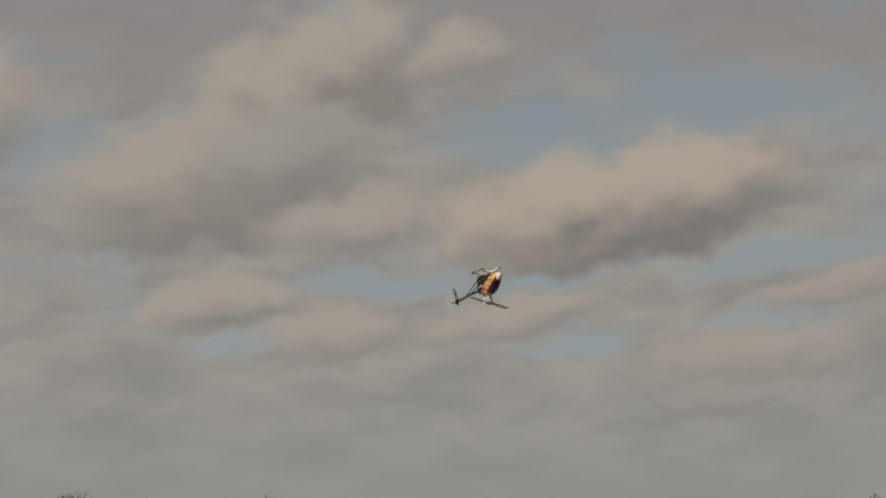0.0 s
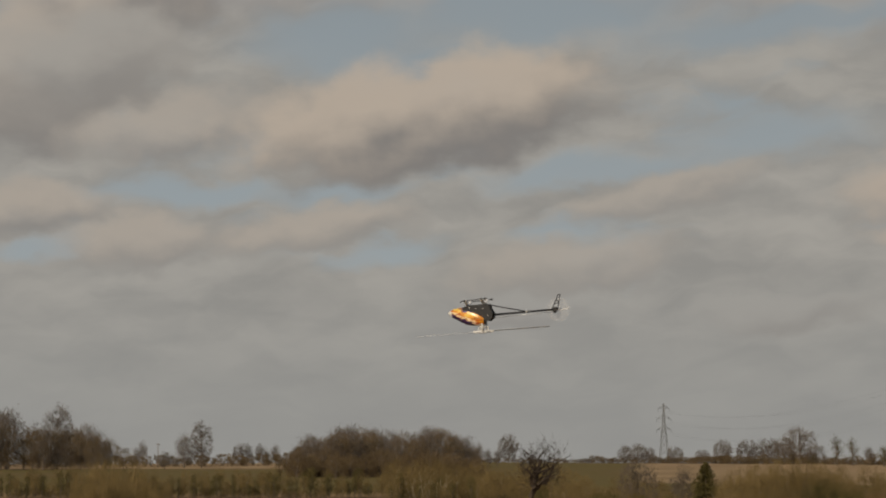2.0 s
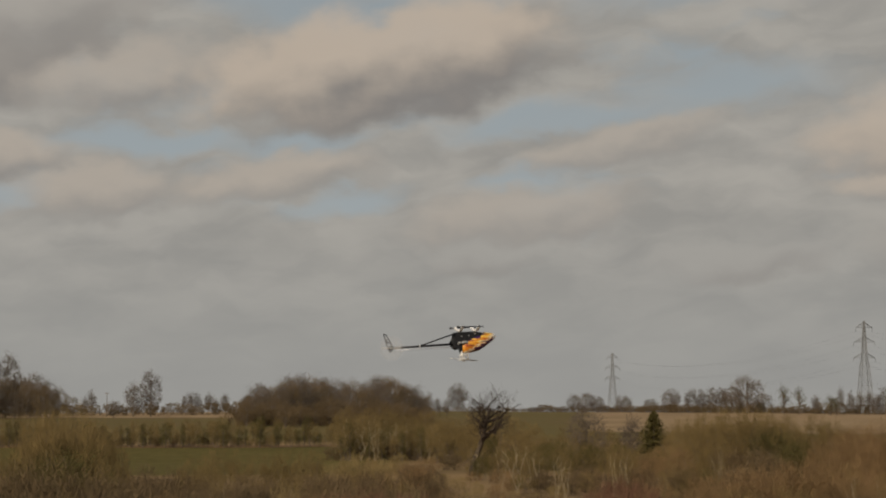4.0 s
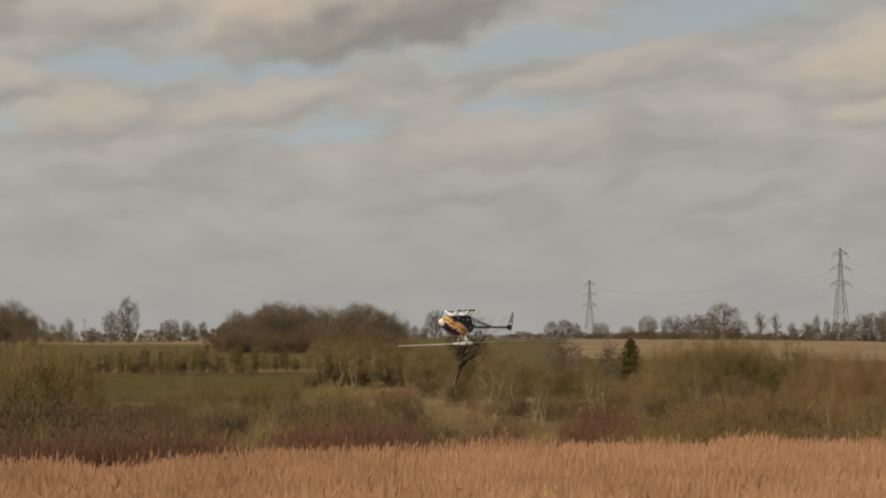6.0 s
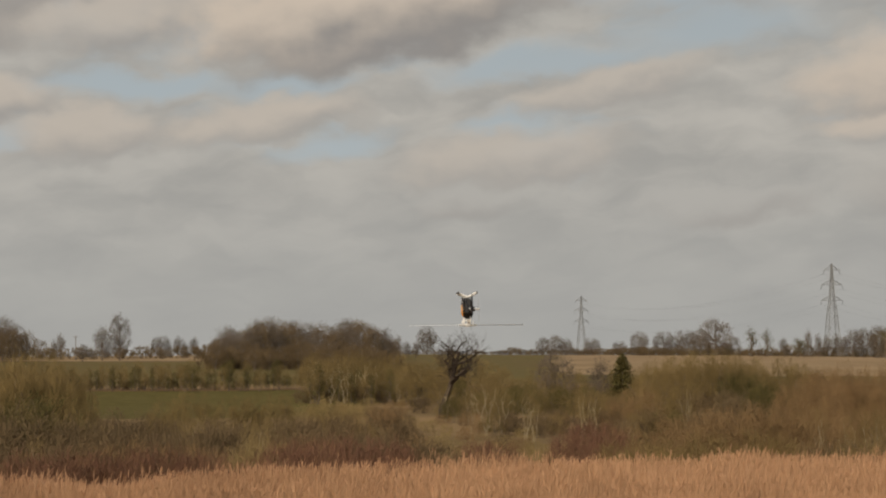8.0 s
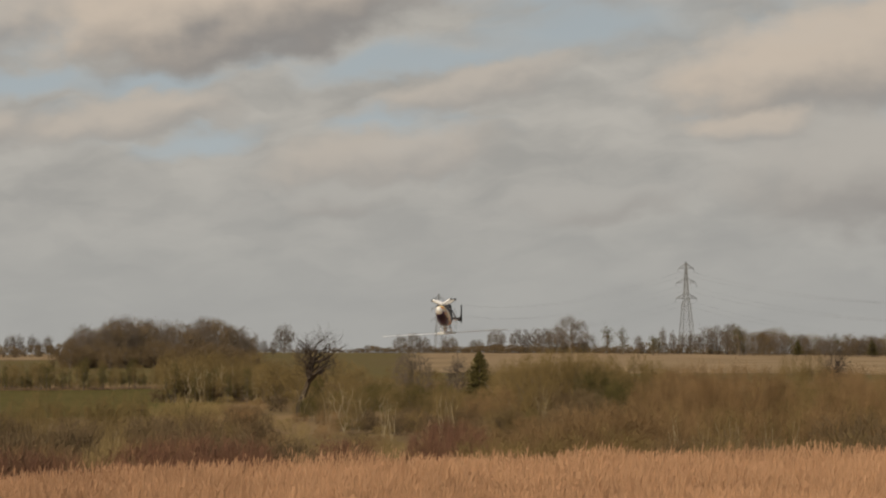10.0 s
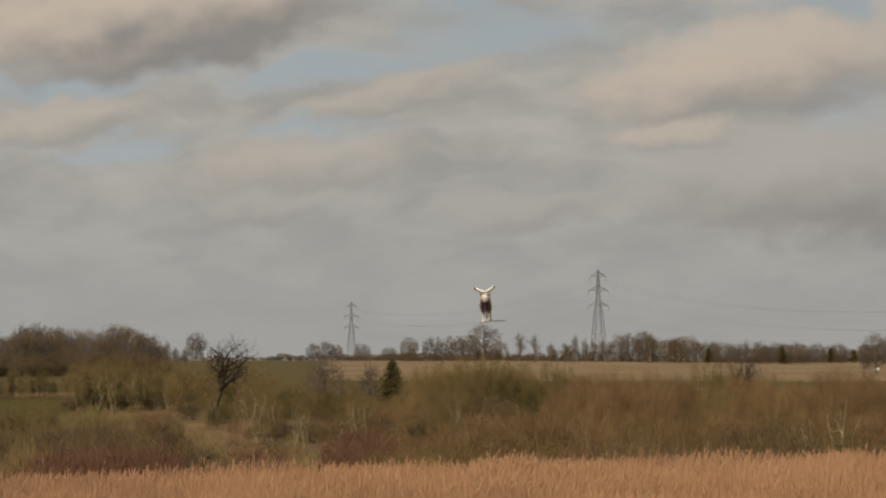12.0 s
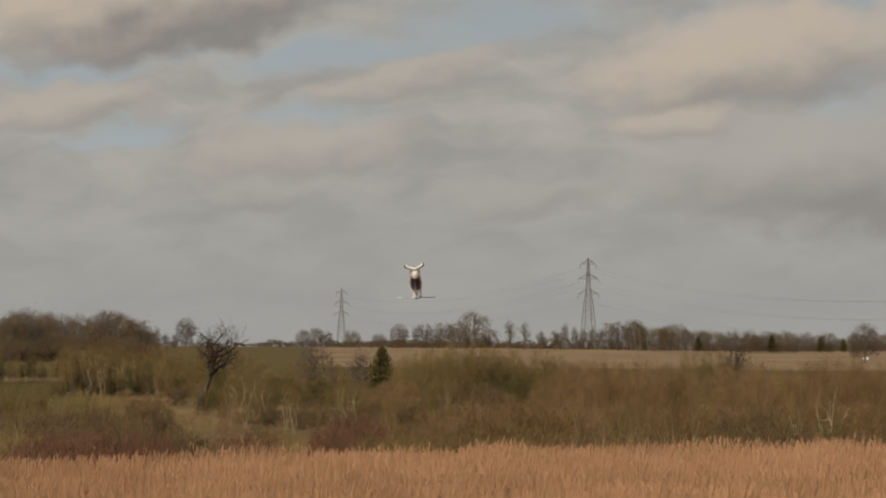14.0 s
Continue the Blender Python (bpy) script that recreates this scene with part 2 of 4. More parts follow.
    # gaps of blue: bearing, height, half width, half height, slant
    gaps = [
        (-8.6, 7.6, 3.8, 0.6, 0.03), (-3.0, 5.95, 2.2, 0.5, 0.25), (1.8, 8.3, 2.6, 0.6, 0.25), (7.5, 9.1, 4.2, 0.9, 0.1), (-4.1, 11.5, 3.0, 1.2, 0.1), (1.8, 6.6, 1.8, 0.4, 0.1),
        (-17.8, 11.1, 1.8, 1.6, 0.2), (1.0, 12.7, 5.0, 0.9, 0.05), (-12.7, 6.0, 1.8, 0.4, 0.1), (3.4, 8.2, 4.0, 0.5, 0.08), (17.3, 9.8, 3.0, 0.8, 0.0), (-4.4, 7.6, 2.4, 0.45, 0.1), (7.5, 12.0, 5.0, 0.8, 0.1),
    ]
    late_gaps = [(-4.4, 12.0, 3.6, 1.1, 0.12), (1.8, 12.3, 5.0, 1.0, 0.05), (-8.3, 7.7, 3.0, 0.5, 0.03)]

    def open_sky(c, cu, cv, ru, rv, slant):
        du = n.math("SUBTRACT", pu, cu)
        dv = n.math("SUBTRACT", n.math("SUBTRACT", pv, cv), n.math("MULTIPLY", du, slant))
        a, b = n.math("DIVIDE", du, ru), n.math("DIVIDE", dv, rv)
        d = n.math("SUBTRACT", 1.0, n.math("SQRT", n.math("ADD", n.math("MULTIPLY", a, a), n.math("MULTIPLY", b, b))))
        return n.mix(n.step(d, -0.1, 0.85, 0.0, 0.9), c, blue)

    for gap in gaps:
        c = open_sky(c, *gap)
    puff = n.math("MULTIPLY_ADD", n.noise(uv(1, 1.3, 7.0, 7.0), 0.7, 4, 0.45), 0.9, -0.45)
    for i, (cu, cv, ru, rv, slant, warm, deep) in enumerate(heaps):
        if i == len(heaps) - 1:
            for gap in late_gaps:
                c = open_sky(c, *gap)
        du = n.math("SUBTRACT", pu, cu)
        dv = n.math("SUBTRACT", n.math("SUBTRACT", pv, cv), n.math("MULTIPLY", du, slant))
        a, b = n.math("DIVIDE", du, ru), n.math("DIVIDE", dv, rv)
        d = n.math("SUBTRACT", 1.0, n.math("SQRT", n.math("ADD", n.math("MULTIPLY", a, a), n.math("MULTIPLY", b, b))))
        body = n.step(n.math("ADD", d, n.math("MULTIPLY", puff, 0.7)), -0.16 + 0.08 * warm * deep, 0.55 - 0.18 * warm * deep)
        lit = n.step(n.math("ADD", n.math("ADD", b, n.math("MULTIPLY", a, -0.25)), n.math("MULTIPLY", puff, 0.8)), -0.95 + 0.25 * deep * warm, 0.45 - 0.1 * deep * warm)
        top = tuple(p + (w - p) * warm for p, w in zip((0.345, 0.33, 0.303), (0.475, 0.40, 0.325)))
        base = tuple(p + (w - p) * deep for p, w in zip((0.335, 0.318, 0.292), (0.19, 0.177, 0.168)))
        c = n.mix(n.math("MULTIPLY", body, 0.88), c, n.mix(lit, base, top))
    glow = n.node("ShaderNodeEmission", Strength=1.0)
    n.tree.links.new(c, glow.inputs["Color"])
    n.tree.links.new(glow.outputs[0], n.out.inputs[0])
    me = mesh("sky_backdrop", verts, faces, n.mat)
    return tagged(new("backdrop_sky", me), "grey and cream winter clouds with pale blue gaps, drifting", "sky", kind="structure")


backdrop = sky_backdrop()


# ---- plants ----
def tube(verts, faces, a, b, r0, r1, sides):
    """Adds a tapered bar between two points to the lists."""
    d = b - a
    if d.length < 1e-6:
        return
    d = d.normalized()
    s = d.cross(Vector((0.3, 0.9, 0.2))).normalized()
    w, k = d.cross(s), len(verts)
    for p, r in ((a, r0), (b, r1)):
        for i in range(sides):
            q = 2 * math.pi * i / sides
            verts.append(tuple(p + (s * math.cos(q) + w * math.sin(q)) * r))
    for i in range(sides):
        j = (i + 1) % sides
        faces.append((k + i, k + j, k + sides + j, k + sides + i))


def blade(verts, faces, a, b, w, rng):
    """Adds a thin twig, a long triangle that comes to a point."""
    d = (b - a).normalized()
    s = d.cross(Vector((rng.uniform(-1, 1), rng.uniform(-1, 1), rng.uniform(-0.4, 0.4)))).normalized() * w
    k = len(verts)
    verts += [tuple(a - s), tuple(a + s), tuple(b)]
    faces.append((k, k + 1, k + 2))


def leaf(verts, faces, at, size, rng):
    n = Vector((rng.uniform(-1, 1), rng.uniform(-1, 1), rng.uniform(-1, 1))).normalized()
    s = n.orthogonal().normalized()
    w, k = n.cross(s) * size * rng.uniform(0.6, 1), len(verts)
    s = s * size * rng.uniform(0.6, 1.2)
    verts += [tuple(at - s), tuple(at - w * 0.7), tuple(at + s), tuple(at + w * 0.7)]
    faces.append((k, k + 1, k + 2, k + 3))


def rand_turn(d, spread, rng):
    """A direction that leans off d by up to spread radians."""
    o = d.orthogonal().normalized()
    o.rotate(Matrix.Rotation(rng.uniform(0, 2 * math.pi), 3, d))
    q = spread * rng.uniform(0.55, 1.1)
    return (d * math.cos(q) + o * math.sin(q)).normalized()


def grow(seed, tall, limbs, forks, twigs, thick, twig_w, crown=(0.36, 0.6, 0.4), bole=0.25, stems=1, leaves=0, leaf_size=0.1, curve=0.22, twig_len=0.1, lean=0.0, sprays=3, up=0.3, ragged=0.25, foot=0.12, fork_len=0.14, shell=0, shell_len=0.07, clump=12, tuft=0.05):
    """The wood and the twigs of a bare tree or shrub, as two pairs of vertices and faces. crown: the half width, middle and half height of its outline, by its height."""
    rng = random.Random(seed)
    wood, spray = ([], []), ([], [])
    cw, cz, ch = (tall * c for c in crown)

    def outline():
        """A point near the crown's outline."""
        q, e = rng.uniform(0, 2 * math.pi), math.asin(rng.uniform(-0.9, 1.0))
        k = 1 - ragged * rng.random() if rng.random() < 0.7 else rng.uniform(0.4, 0.8)
        return Vector((cw * k * math.cos(q) * math.cos(e) + lean * tall * 0.4, cw * k * math.sin(q) * math.cos(e), cz + ch * k * math.sin(e)))

    def limb(start, end, r, n, level, bend):
        points, p, length = [start], start, (end - start).length
        for i in range(n):
            q = start.lerp(end, (i + 1) / n)
            if i < n - 1:
                q = q + Vector((rng.uniform(-1, 1), rng.uniform(-1, 1), rng.uniform(-0.6, 0.6) + up)) * length / n * bend
            tube(*wood, p, q, r * (1 - 0.72 * i / n), r * (1 - 0.72 * (i + 1) / n), 6 if level == 0 else (4 if level == 1 else 3))
            points.append(q)
            p = q
        return points

    def along(points, f):
        k = min(len(points) - 2, int(f * (len(points) - 1)))
        return points[k].lerp(points[k + 1], f * (len(points) - 1) - k)

    def twiggery(points, way, r):
        for j in range(forks):
            g = 0.3 + 0.7 * (j + rng.random()) / forks
            st = along(points, g)
            fd = rand_turn((way + Vector((0, 0, up))).normalized(), 0.95, rng)
            fp = limb(st, st + fd * tall * fork_len * rng.uniform(0.6, 1.35), r * 0.4, 2, 2, curve * 0.7)
            for m in range(twigs):
                s0 = along(fp, (m + rng.random()) / twigs)
                td = rand_turn((fd + Vector((0, 0, up * 0.6))).normalized(), 0.9, rng)
                e0 = s0 + td * tall * twig_len * rng.uniform(0.5, 1.15)
                blade(*spray, s0, e0, twig_w, rng)
                for _ in range(sprays):
                    mid = s0.lerp(e0, rng.uniform(0.2, 0.95))
                    blade(*spray, mid, mid + rand_turn(td, 0.8, rng) * tall * twig_len * rng.uniform(0.3, 0.75), twig_w * 0.8, rng)
                for _ in range(leaves):
                    leaf(*spray, s0.lerp(e0, rng.random()) + Vector((rng.gauss(0, 1), rng.gauss(0, 1), rng.gauss(0, 1))) * leaf_size, leaf_size, rng)

    if stems == 1:
        trunk = limb(Vector((0, 0, -0.3)), Vector((lean * tall * 0.35, 0, cz + ch * 0.35)), thick, 5, 0, curve * 0.5)
        for i in range(limbs):
            end = outline()
            f = bole + (1 - bole) * max(0.0, min(0.95, (end.z - (cz - ch)) / (2 * ch) * 0.9 + rng.uniform(-0.2, 0.05)))
            start = along(trunk, f)
            points = limb(start, end, thick * (0.5 - 0.28 * f), 4, 1, curve)
            twiggery(points, (end - start).normalized(), thick * 0.2)
    else:
        for i in range(stems):
            base = Vector((rng.gauss(0, foot) * tall, rng.gauss(0, foot) * tall, -0.25))
            end = outline()
            points = limb(base, end, thick * rng.uniform(0.6, 1.0), 5, 1, curve)
            twiggery(points, (end - base).normalized(), thick * 0.4)
            for j in range(limbs):
                st = along(points, rng.uniform(0.25, 0.85))
                en = st.lerp(outline(), rng.uniform(0.45, 0.8))
                lp = limb(st, en, thick * 0.4, 3, 2, curve)
                twiggery(lp, (en - st).normalized(), thick * 0.25)
    # fine outer twigs that round off the crown, in uneven tufts
    hub = Vector((lean * tall * 0.4, 0, cz - ch * 0.6))
    for i in range(shell // clump):
        p = outline()
        for j in range(clump):
            q = p + Vector((rng.gauss(0, 1), rng.gauss(0, 1), rng.gauss(0, 1))) * tall * tuft
            way = rand_turn(((q - hub).normalized() + Vector((0, 0, up))).normalized(), 0.8, rng)
            blade(*spray, q, q + way * tall * shell_len * rng.uniform(0.5, 1.3), twig_w, rng)
            if leaves and j % 2:
                leaf(*spray, q, leaf_size, rng)
    return wood, spray


def plant(name, label, category, wood_mat, crown_mat, **form):
    """A first plant of its kind, which serves as pattern for copies: trunk or stems, and crown."""
    wood, crown = grow(**form)
    thing = tagged(new(name), label, category)
    part_of("trunk", mesh(name + "_wood", *wood, wood_mat), thing)
    part_of("crown", mesh(name + "_crown", *crown, crown_mat), thing)
    return thing


def conifer():
    rng, wood, crown = random.Random(5), ([], []), ([], [])
    tube(*wood, Vector((0, 0, -0.3)), Vector((0, 0, 6.4)), 0.14, 0.02, 6)
    for i in range(1300):
        f = rng.random() ** 0.8
        z, q = 0.5 + 6.0 * f, rng.uniform(0, 6.283)
        r = 1.75 * (1 - f) ** 0.75 * rng.uniform(0.5, 1.05) + 0.05
        a = Vector((0, 0, z))
        b = a + Vector((math.cos(q) * r, math.sin(q) * r, 0.25 * r))
        blade(*crown, a, b, 0.03, rng)
        for _ in range(3):
            leaf(*crown, a.lerp(b, rng.uniform(0.4, 1.02)), 0.08, rng)
    thing = tagged(new("conifer"), "small dark green pointed conifer among bare scrub", "conifer")
    part_of("trunk", mesh("conifer_wood", *wood, M_BARK), thing)
    part_of("crown", mesh("conifer_crown", *crown, M_GREEN), thing)
    return thing


PATTERN = {
    "oak": plant("field_tree", "bare broad-crowned winter tree on the ridge", "tree", M_BARK, M_TWIG, seed=1, tall=12, limbs=18, forks=5, twigs=3, sprays=1, fork_len=0.1, twig_len=0.08, thick=0.42, twig_w=0.065, crown=(0.5, 0.56, 0.44), bole=0.22, ragged=0.2, shell=2800),
    "round": plant("field_tree", "bare round-crowned tree on the skyline", "tree", M_BARK, M_TWIG, seed=2, tall=10, limbs=16, forks=5, twigs=3, sprays=1, fork_len=0.1, twig_len=0.08, thick=0.3, twig_w=0.065, crown=(0.46, 0.52, 0.48), bole=0.1, ragged=0.15, shell=2800),
    "slim": plant("field_tree", "slender bare tree with upright branches", "tree", M_BARK, M_TWIG, seed=3, tall=11, limbs=14, forks=4, twigs=3, sprays=1, fork_len=0.08, twig_len=0.06, thick=0.2, twig_w=0.055, crown=(0.2, 0.53, 0.47), bole=0.08, up=0.6, ragged=0.3, shell=1300),
    "gnarled": plant("field_tree", "dark crooked bare tree with twisted limbs", "tree", M_DARK_BARK, M_DARK_BARK, seed=9, tall=10, limbs=24, forks=7, twigs=4, thick=0.5, twig_w=0.018, crown=(0.46, 0.62, 0.38), bole=0.3, curve=0.6, lean=0.5, sprays=2, shell=900, shell_len=0.1),
    "crooked": plant("crooked_tree", "big dark crooked tree leaning over the scrub", "tree", M_DARK_BARK, M_DARK_BARK, seed=43, tall=10, limbs=20, forks=5, twigs=4, sprays=2, fork_len=0.1, thick=0.42, twig_w=0.02, crown=(0.29, 0.68, 0.31), bole=0.4, curve=0.5, lean=0.55, ragged=0.4, shell=500, shell_len=0.08),
    "ivied": plant("ivy_clad_tree", "dead tree with trunk wrapped in dark ivy", "tree", M_BARK, M_GREEN, seed=7, tall=10, limbs=11, forks=4, twigs=2, sprays=1, thick=0.35, twig_w=0.03, crown=(0.28, 0.53, 0.47), bole=0.05, leaves=4, leaf_size=0.18, twig_len=0.06, ragged=0.5, shell=240),
    "wood": plant("woodland_tree", "bare tree crowded in a brown winter copse", "tree", M_BARK, M_TWIG, seed=4, tall=12, limbs=14, forks=5, twigs=3, sprays=1, fork_len=0.1, twig_len=0.08, thick=0.3, twig_w=0.055, crown=(0.4, 0.54, 0.47), bole=0.05, ragged=0.35, shell=2000),
    "wood2": plant("woodland_tree", "bare tree with ivy in a brown winter copse", "tree", M_BARK, M_DULL, seed=14, tall=12, limbs=14, forks=5, twigs=3, sprays=1, fork_len=0.1, twig_len=0.08, thick=0.3, twig_w=0.055, crown=(0.42, 0.5, 0.5), bole=0.05, ragged=0.25, shell=2200),
    "thicket": plant("hedge_bush", "low dark leafless hedge bush on the field edge", "hedge", M_BARK, M_DULL, seed=24, tall=4, limbs=1, forks=3, twigs=3, sprays=1, thick=0.06, twig_w=0.075, crown=(0.8, 0.45, 0.55), stems=5, foot=0.35, ragged=0.3, shell=1000, shell_len=0.14),
    "pale": plant("birch_tree", "bare tree with pale lichened forking stems", "tree", M_PALE_BARK, M_OLIVE, seed=5, tall=7, limbs=2, forks=3, twigs=4, sprays=2, thick=0.11, twig_w=0.01, crown=(0.36, 0.62, 0.4), stems=3, foot=0.04, curve=0.4, shell=1200, clump=30),
    "hedge": plant("hedgerow_tree", "thin-stemmed bare hedgerow tree", "tree", M_BARK, M_OLIVE, seed=6, tall=6, limbs=1, forks=4, twigs=4, sprays=2, thick=0.09, twig_w=0.02, crown=(0.36, 0.58, 0.44), stems=4, foot=0.1, shell=1800, shell_len=0.1, clump=24),
    "stem": plant("hedgerow_tree", "slim hedgerow tree with ivy round its stem", "tree", M_BARK, M_GREEN, seed=36, tall=6, limbs=12, forks=2, twigs=2, sprays=1, thick=0.16, twig_w=0.03, crown=(0.13, 0.52, 0.47), bole=0.05, leaves=2, leaf_size=0.1, up=0.6, ragged=0.4, shell=700, shell_len=0.06),
    "copse": plant("woodland_tree", "tall bare tree with clear stem below its brown crown", "tree", M_PALE_BARK, M_OLIVE, seed=34, tall=12, limbs=13, forks=5, twigs=3, sprays=1, fork_len=0.09, twig_len=0.08, thick=0.15, twig_w=0.032, crown=(0.27, 0.68, 0.31), bole=0.4, ragged=0.35, shell=1300, clump=24),
    "willow": plant("willow_tree", "broad olive-brown leafless willow with fine twigs", "tree", M_BARK, M_OLIVE, seed=31, tall=9, limbs=3, forks=4, twigs=4, sprays=2, thick=0.1, twig_w=0.014, crown=(0.5, 0.54, 0.47), stems=6, foot=0.07, ragged=0.25, shell=11000, shell_len=0.065, clump=50, tuft=0.036),
    "sallow": plant("sallow_tree", "rounded brown leafless sallow with fine upright twigs", "tree", M_BROWN, M_BROWN, seed=32, tall=8, limbs=3, forks=4, twigs=4, sprays=2, thick=0.07, twig_w=0.0125, crown=(0.48, 0.54, 0.47), stems=7, foot=0.12, up=0.6, ragged=0.3, shell=10000, shell_len=0.075, clump=44, tuft=0.04),
    "olive": plant("scrub_bush", "tangled olive-brown winter bush", "bush", M_BARK, M_OLIVE, seed=11, tall=5, limbs=2, forks=4, twigs=4, sprays=2, thick=0.04, twig_w=0.011, crown=(0.55, 0.5, 0.52), stems=8, foot=0.2, ragged=0.35, shell=5200, shell_len=0.08, clump=36, tuft=0.045),
    "brown": plant("scrub_bush", "dense brown leafless willow scrub", "bush", M_BROWN, M_BROWN, seed=12, tall=5, limbs=2, forks=4, twigs=4, sprays=2, thick=0.03, twig_w=0.0095, crown=(0.55, 0.5, 0.5), stems=9, foot=0.22, up=0.5, ragged=0.25, shell=5600, shell_len=0.09, clump=30, tuft=0.045),
    "red": plant("dogwood_bush", "low dark red-stemmed dogwood bush", "bush", M_RED, M_RED, seed=13, tall=2.2, limbs=1, forks=4, twigs=4, sprays=2, thick=0.01, twig_w=0.0055, crown=(0.6, 0.5, 0.5), stems=14, foot=0.3, up=0.6, ragged=0.3, shell=4800, shell_len=0.1, clump=24),
    "green": plant("ivy_bush", "dull green ivy-covered bush", "bush", M_BARK, M_GREEN, seed=15, tall=4.5, limbs=2, forks=4, twigs=3, sprays=1, thick=0.06, twig_w=0.012, crown=(0.52, 0.5, 0.5), stems=8, foot=0.2, leaves=1, leaf_size=0.05, ragged=0.4, shell=4600, shell_len=0.07, clump=36, tuft=0.045),
    "straw": plant("scrub_bush", "pale yellowish leafless willow clump", "bush", M_STRAW, M_STRAW, seed=22, tall=4, limbs=1, forks=4, twigs=4, sprays=1, thick=0.018, twig_w=0.008, crown=(0.55, 0.48, 0.5), stems=12, foot=0.25, up=0.8, ragged=0.3, shell=4600, shell_len=0.1, clump=24),
    # thorn scrub whose dark colours also stand in for shade among the bushes
    "dark": plant("thorn_bush", "dense leafless thorn bush, darkened for the shade inside the scrub", "bush", M_DARK_BARK, M_DULL, seed=23, tall=4, limbs=2, forks=4, twigs=4, sprays=2, thick=0.05, twig_w=0.012, crown=(0.6, 0.48, 0.52), stems=9, foot=0.25, ragged=0.4, shell=5000, shell_len=0.085, clump=36, tuft=0.045),
    "grass": plant("grass_tussock", "tall straw-coloured rough grass clump", "grass", M_STRAW, M_STRAW, seed=16, tall=2.0, limbs=0, forks=2, twigs=4, sprays=0, thick=0.007, twig_w=0.006, crown=(0.5, 0.5, 0.45), stems=14, foot=0.28, twig_len=0.28, up=1.2, shell=600, shell_len=0.2),
    "conifer": conifer(),
}
TOP = {}
for key, ob in PATTERN.items():
    zs = [v.co.z for c in ob.children for v in c.data.vertices]
    TOP[key] = sorted(zs)[int(len(zs) * 0.994)]
used = set()
place_rng = random.Random(77)


def put(key, az, r, tall, wide=1.0, turn=None, sink=0.0):
    """Sets a plant of that kind, that tall in metres, on the ground at a bearing and a distance."""
    s = tall / TOP[key]
    m = Matrix.Translation(on(az, r) - Vector((0, 0, sink))) @ pose(0, 0, 0, 0, 0, place_rng.uniform(0, 360) if turn is None else turn) @ Matrix.Diagonal((s * wide, s * wide, s, 1))
    if key in used:
        first = PATTERN[key].scale
        return copy_thing(PATTERN[key], m @ Matrix.Diagonal((1 / first.x, 1 / first.y, 1 / first.z, 1)))
    used.add(key)
    PATTERN[key].matrix_basis = m
    return PATTERN[key]


def bearing(x):
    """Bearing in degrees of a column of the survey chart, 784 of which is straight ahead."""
    return math.degrees(math.atan((x - 784) / 3665))


def reach(x, y, r):
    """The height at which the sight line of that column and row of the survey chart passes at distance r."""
    a, b = (x - 784) / 3665, (441 - y) / 3665
    tilt = radians(TILT)
    return EYE + r * (math.sin(tilt) + b * math.cos(tilt)) / math.hypot(a, math.cos(tilt) - b * math.sin(tilt))


def stand(key, x, top, r, wide=1.0, turn=None):
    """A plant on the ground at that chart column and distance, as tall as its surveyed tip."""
    az = bearing(x)
    return put(key, az, r, max(0.5, reach(x, top, r) - on(az, r).z), wide, turn)


# single trees of the ridge: kind, column, tip, distance, width
row = [
    ("oak", -394, 481, 640, 0.9), ("oak", -310, 520, 700, 1.0), ("wood", -240, 535, 690, 1.2), ("oak", -135, 497, 660, 0.8), ("slim", -83, 521, 700, 1.2), ("oak", -43, 489, 650, 0.5),
    ("wood", -20, 530, 690, 1.1), ("oak", 6, 522, 680, 0.75), ("wood", 30, 534, 660, 0.8), ("wood2", 75, 562, 660, 1.0), ("slim", 98, 562, 760, 0.8), ("slim", 110, 552, 760, 1.0),
    ("wood", 150, 570, 640, 1.2), ("oak", 215, 518, 690, 0.5), ("slim", 184, 538, 690, 1.2), ("round", 288, 556, 920, 1.0),
]
for key, x, top, r, wide in row:
    stand(key, x, top, r, wide)
row = [
    ("slim", 318, 556, 920, 1.2), ("slim", 330, 566, 920, 1.2), ("slim", 346, 558, 920, 1.2), ("slim", 706, 556, 700, 1.0), ("slim", 722, 566, 700, 1.2), ("slim", 738, 568, 700, 1.2),
    ("round", 758, 541, 800, 0.75), ("oak", 962, 560, 810, 0.8), ("oak", 984, 557, 800, 0.9), ("round", 1003, 563, 800, 0.9), ("round", 1050, 562, 900, 1.0), ("round", 1098, 568, 900, 1.2), ("round", 1134, 551, 880, 0.85),
    ("round", 1176, 551, 880, 0.9), ("round", 1214, 549, 880, 1.1), ("round", 1240, 548, 810, 0.9), ("oak", 1268, 529, 800, 0.95),
]
for key, x, top, r, wide in row:
    stand(key, x, top, r, wide)
row = [
    ("wood", 1296, 558, 820, 1.2), ("ivied", 1332, 543, 800, 1.0), ("ivied", 1360, 546, 800, 1.0), ("slim", 1388, 562, 840, 1.2), ("ivied", 1414, 562, 800, 1.2), ("slim", 1432, 548, 840, 0.7),
    ("slim", 1450, 556, 840, 0.9), ("slim", 1466, 558, 830, 1.0), ("slim", 1482, 556, 835, 1.0), ("slim", 1495, 560, 830, 1.0), ("wood", 1512, 548, 830, 1.0), ("wood", 1530, 545, 840, 1.0),
    ("oak", 1556, 542, 835, 0.8), ("slim", 1964, 566, 560, 0.8), ("oak", 1987, 549, 560, 0.75),
]
for key, x, top, r, wide in row:
    stand(key, x, top, r, wide)
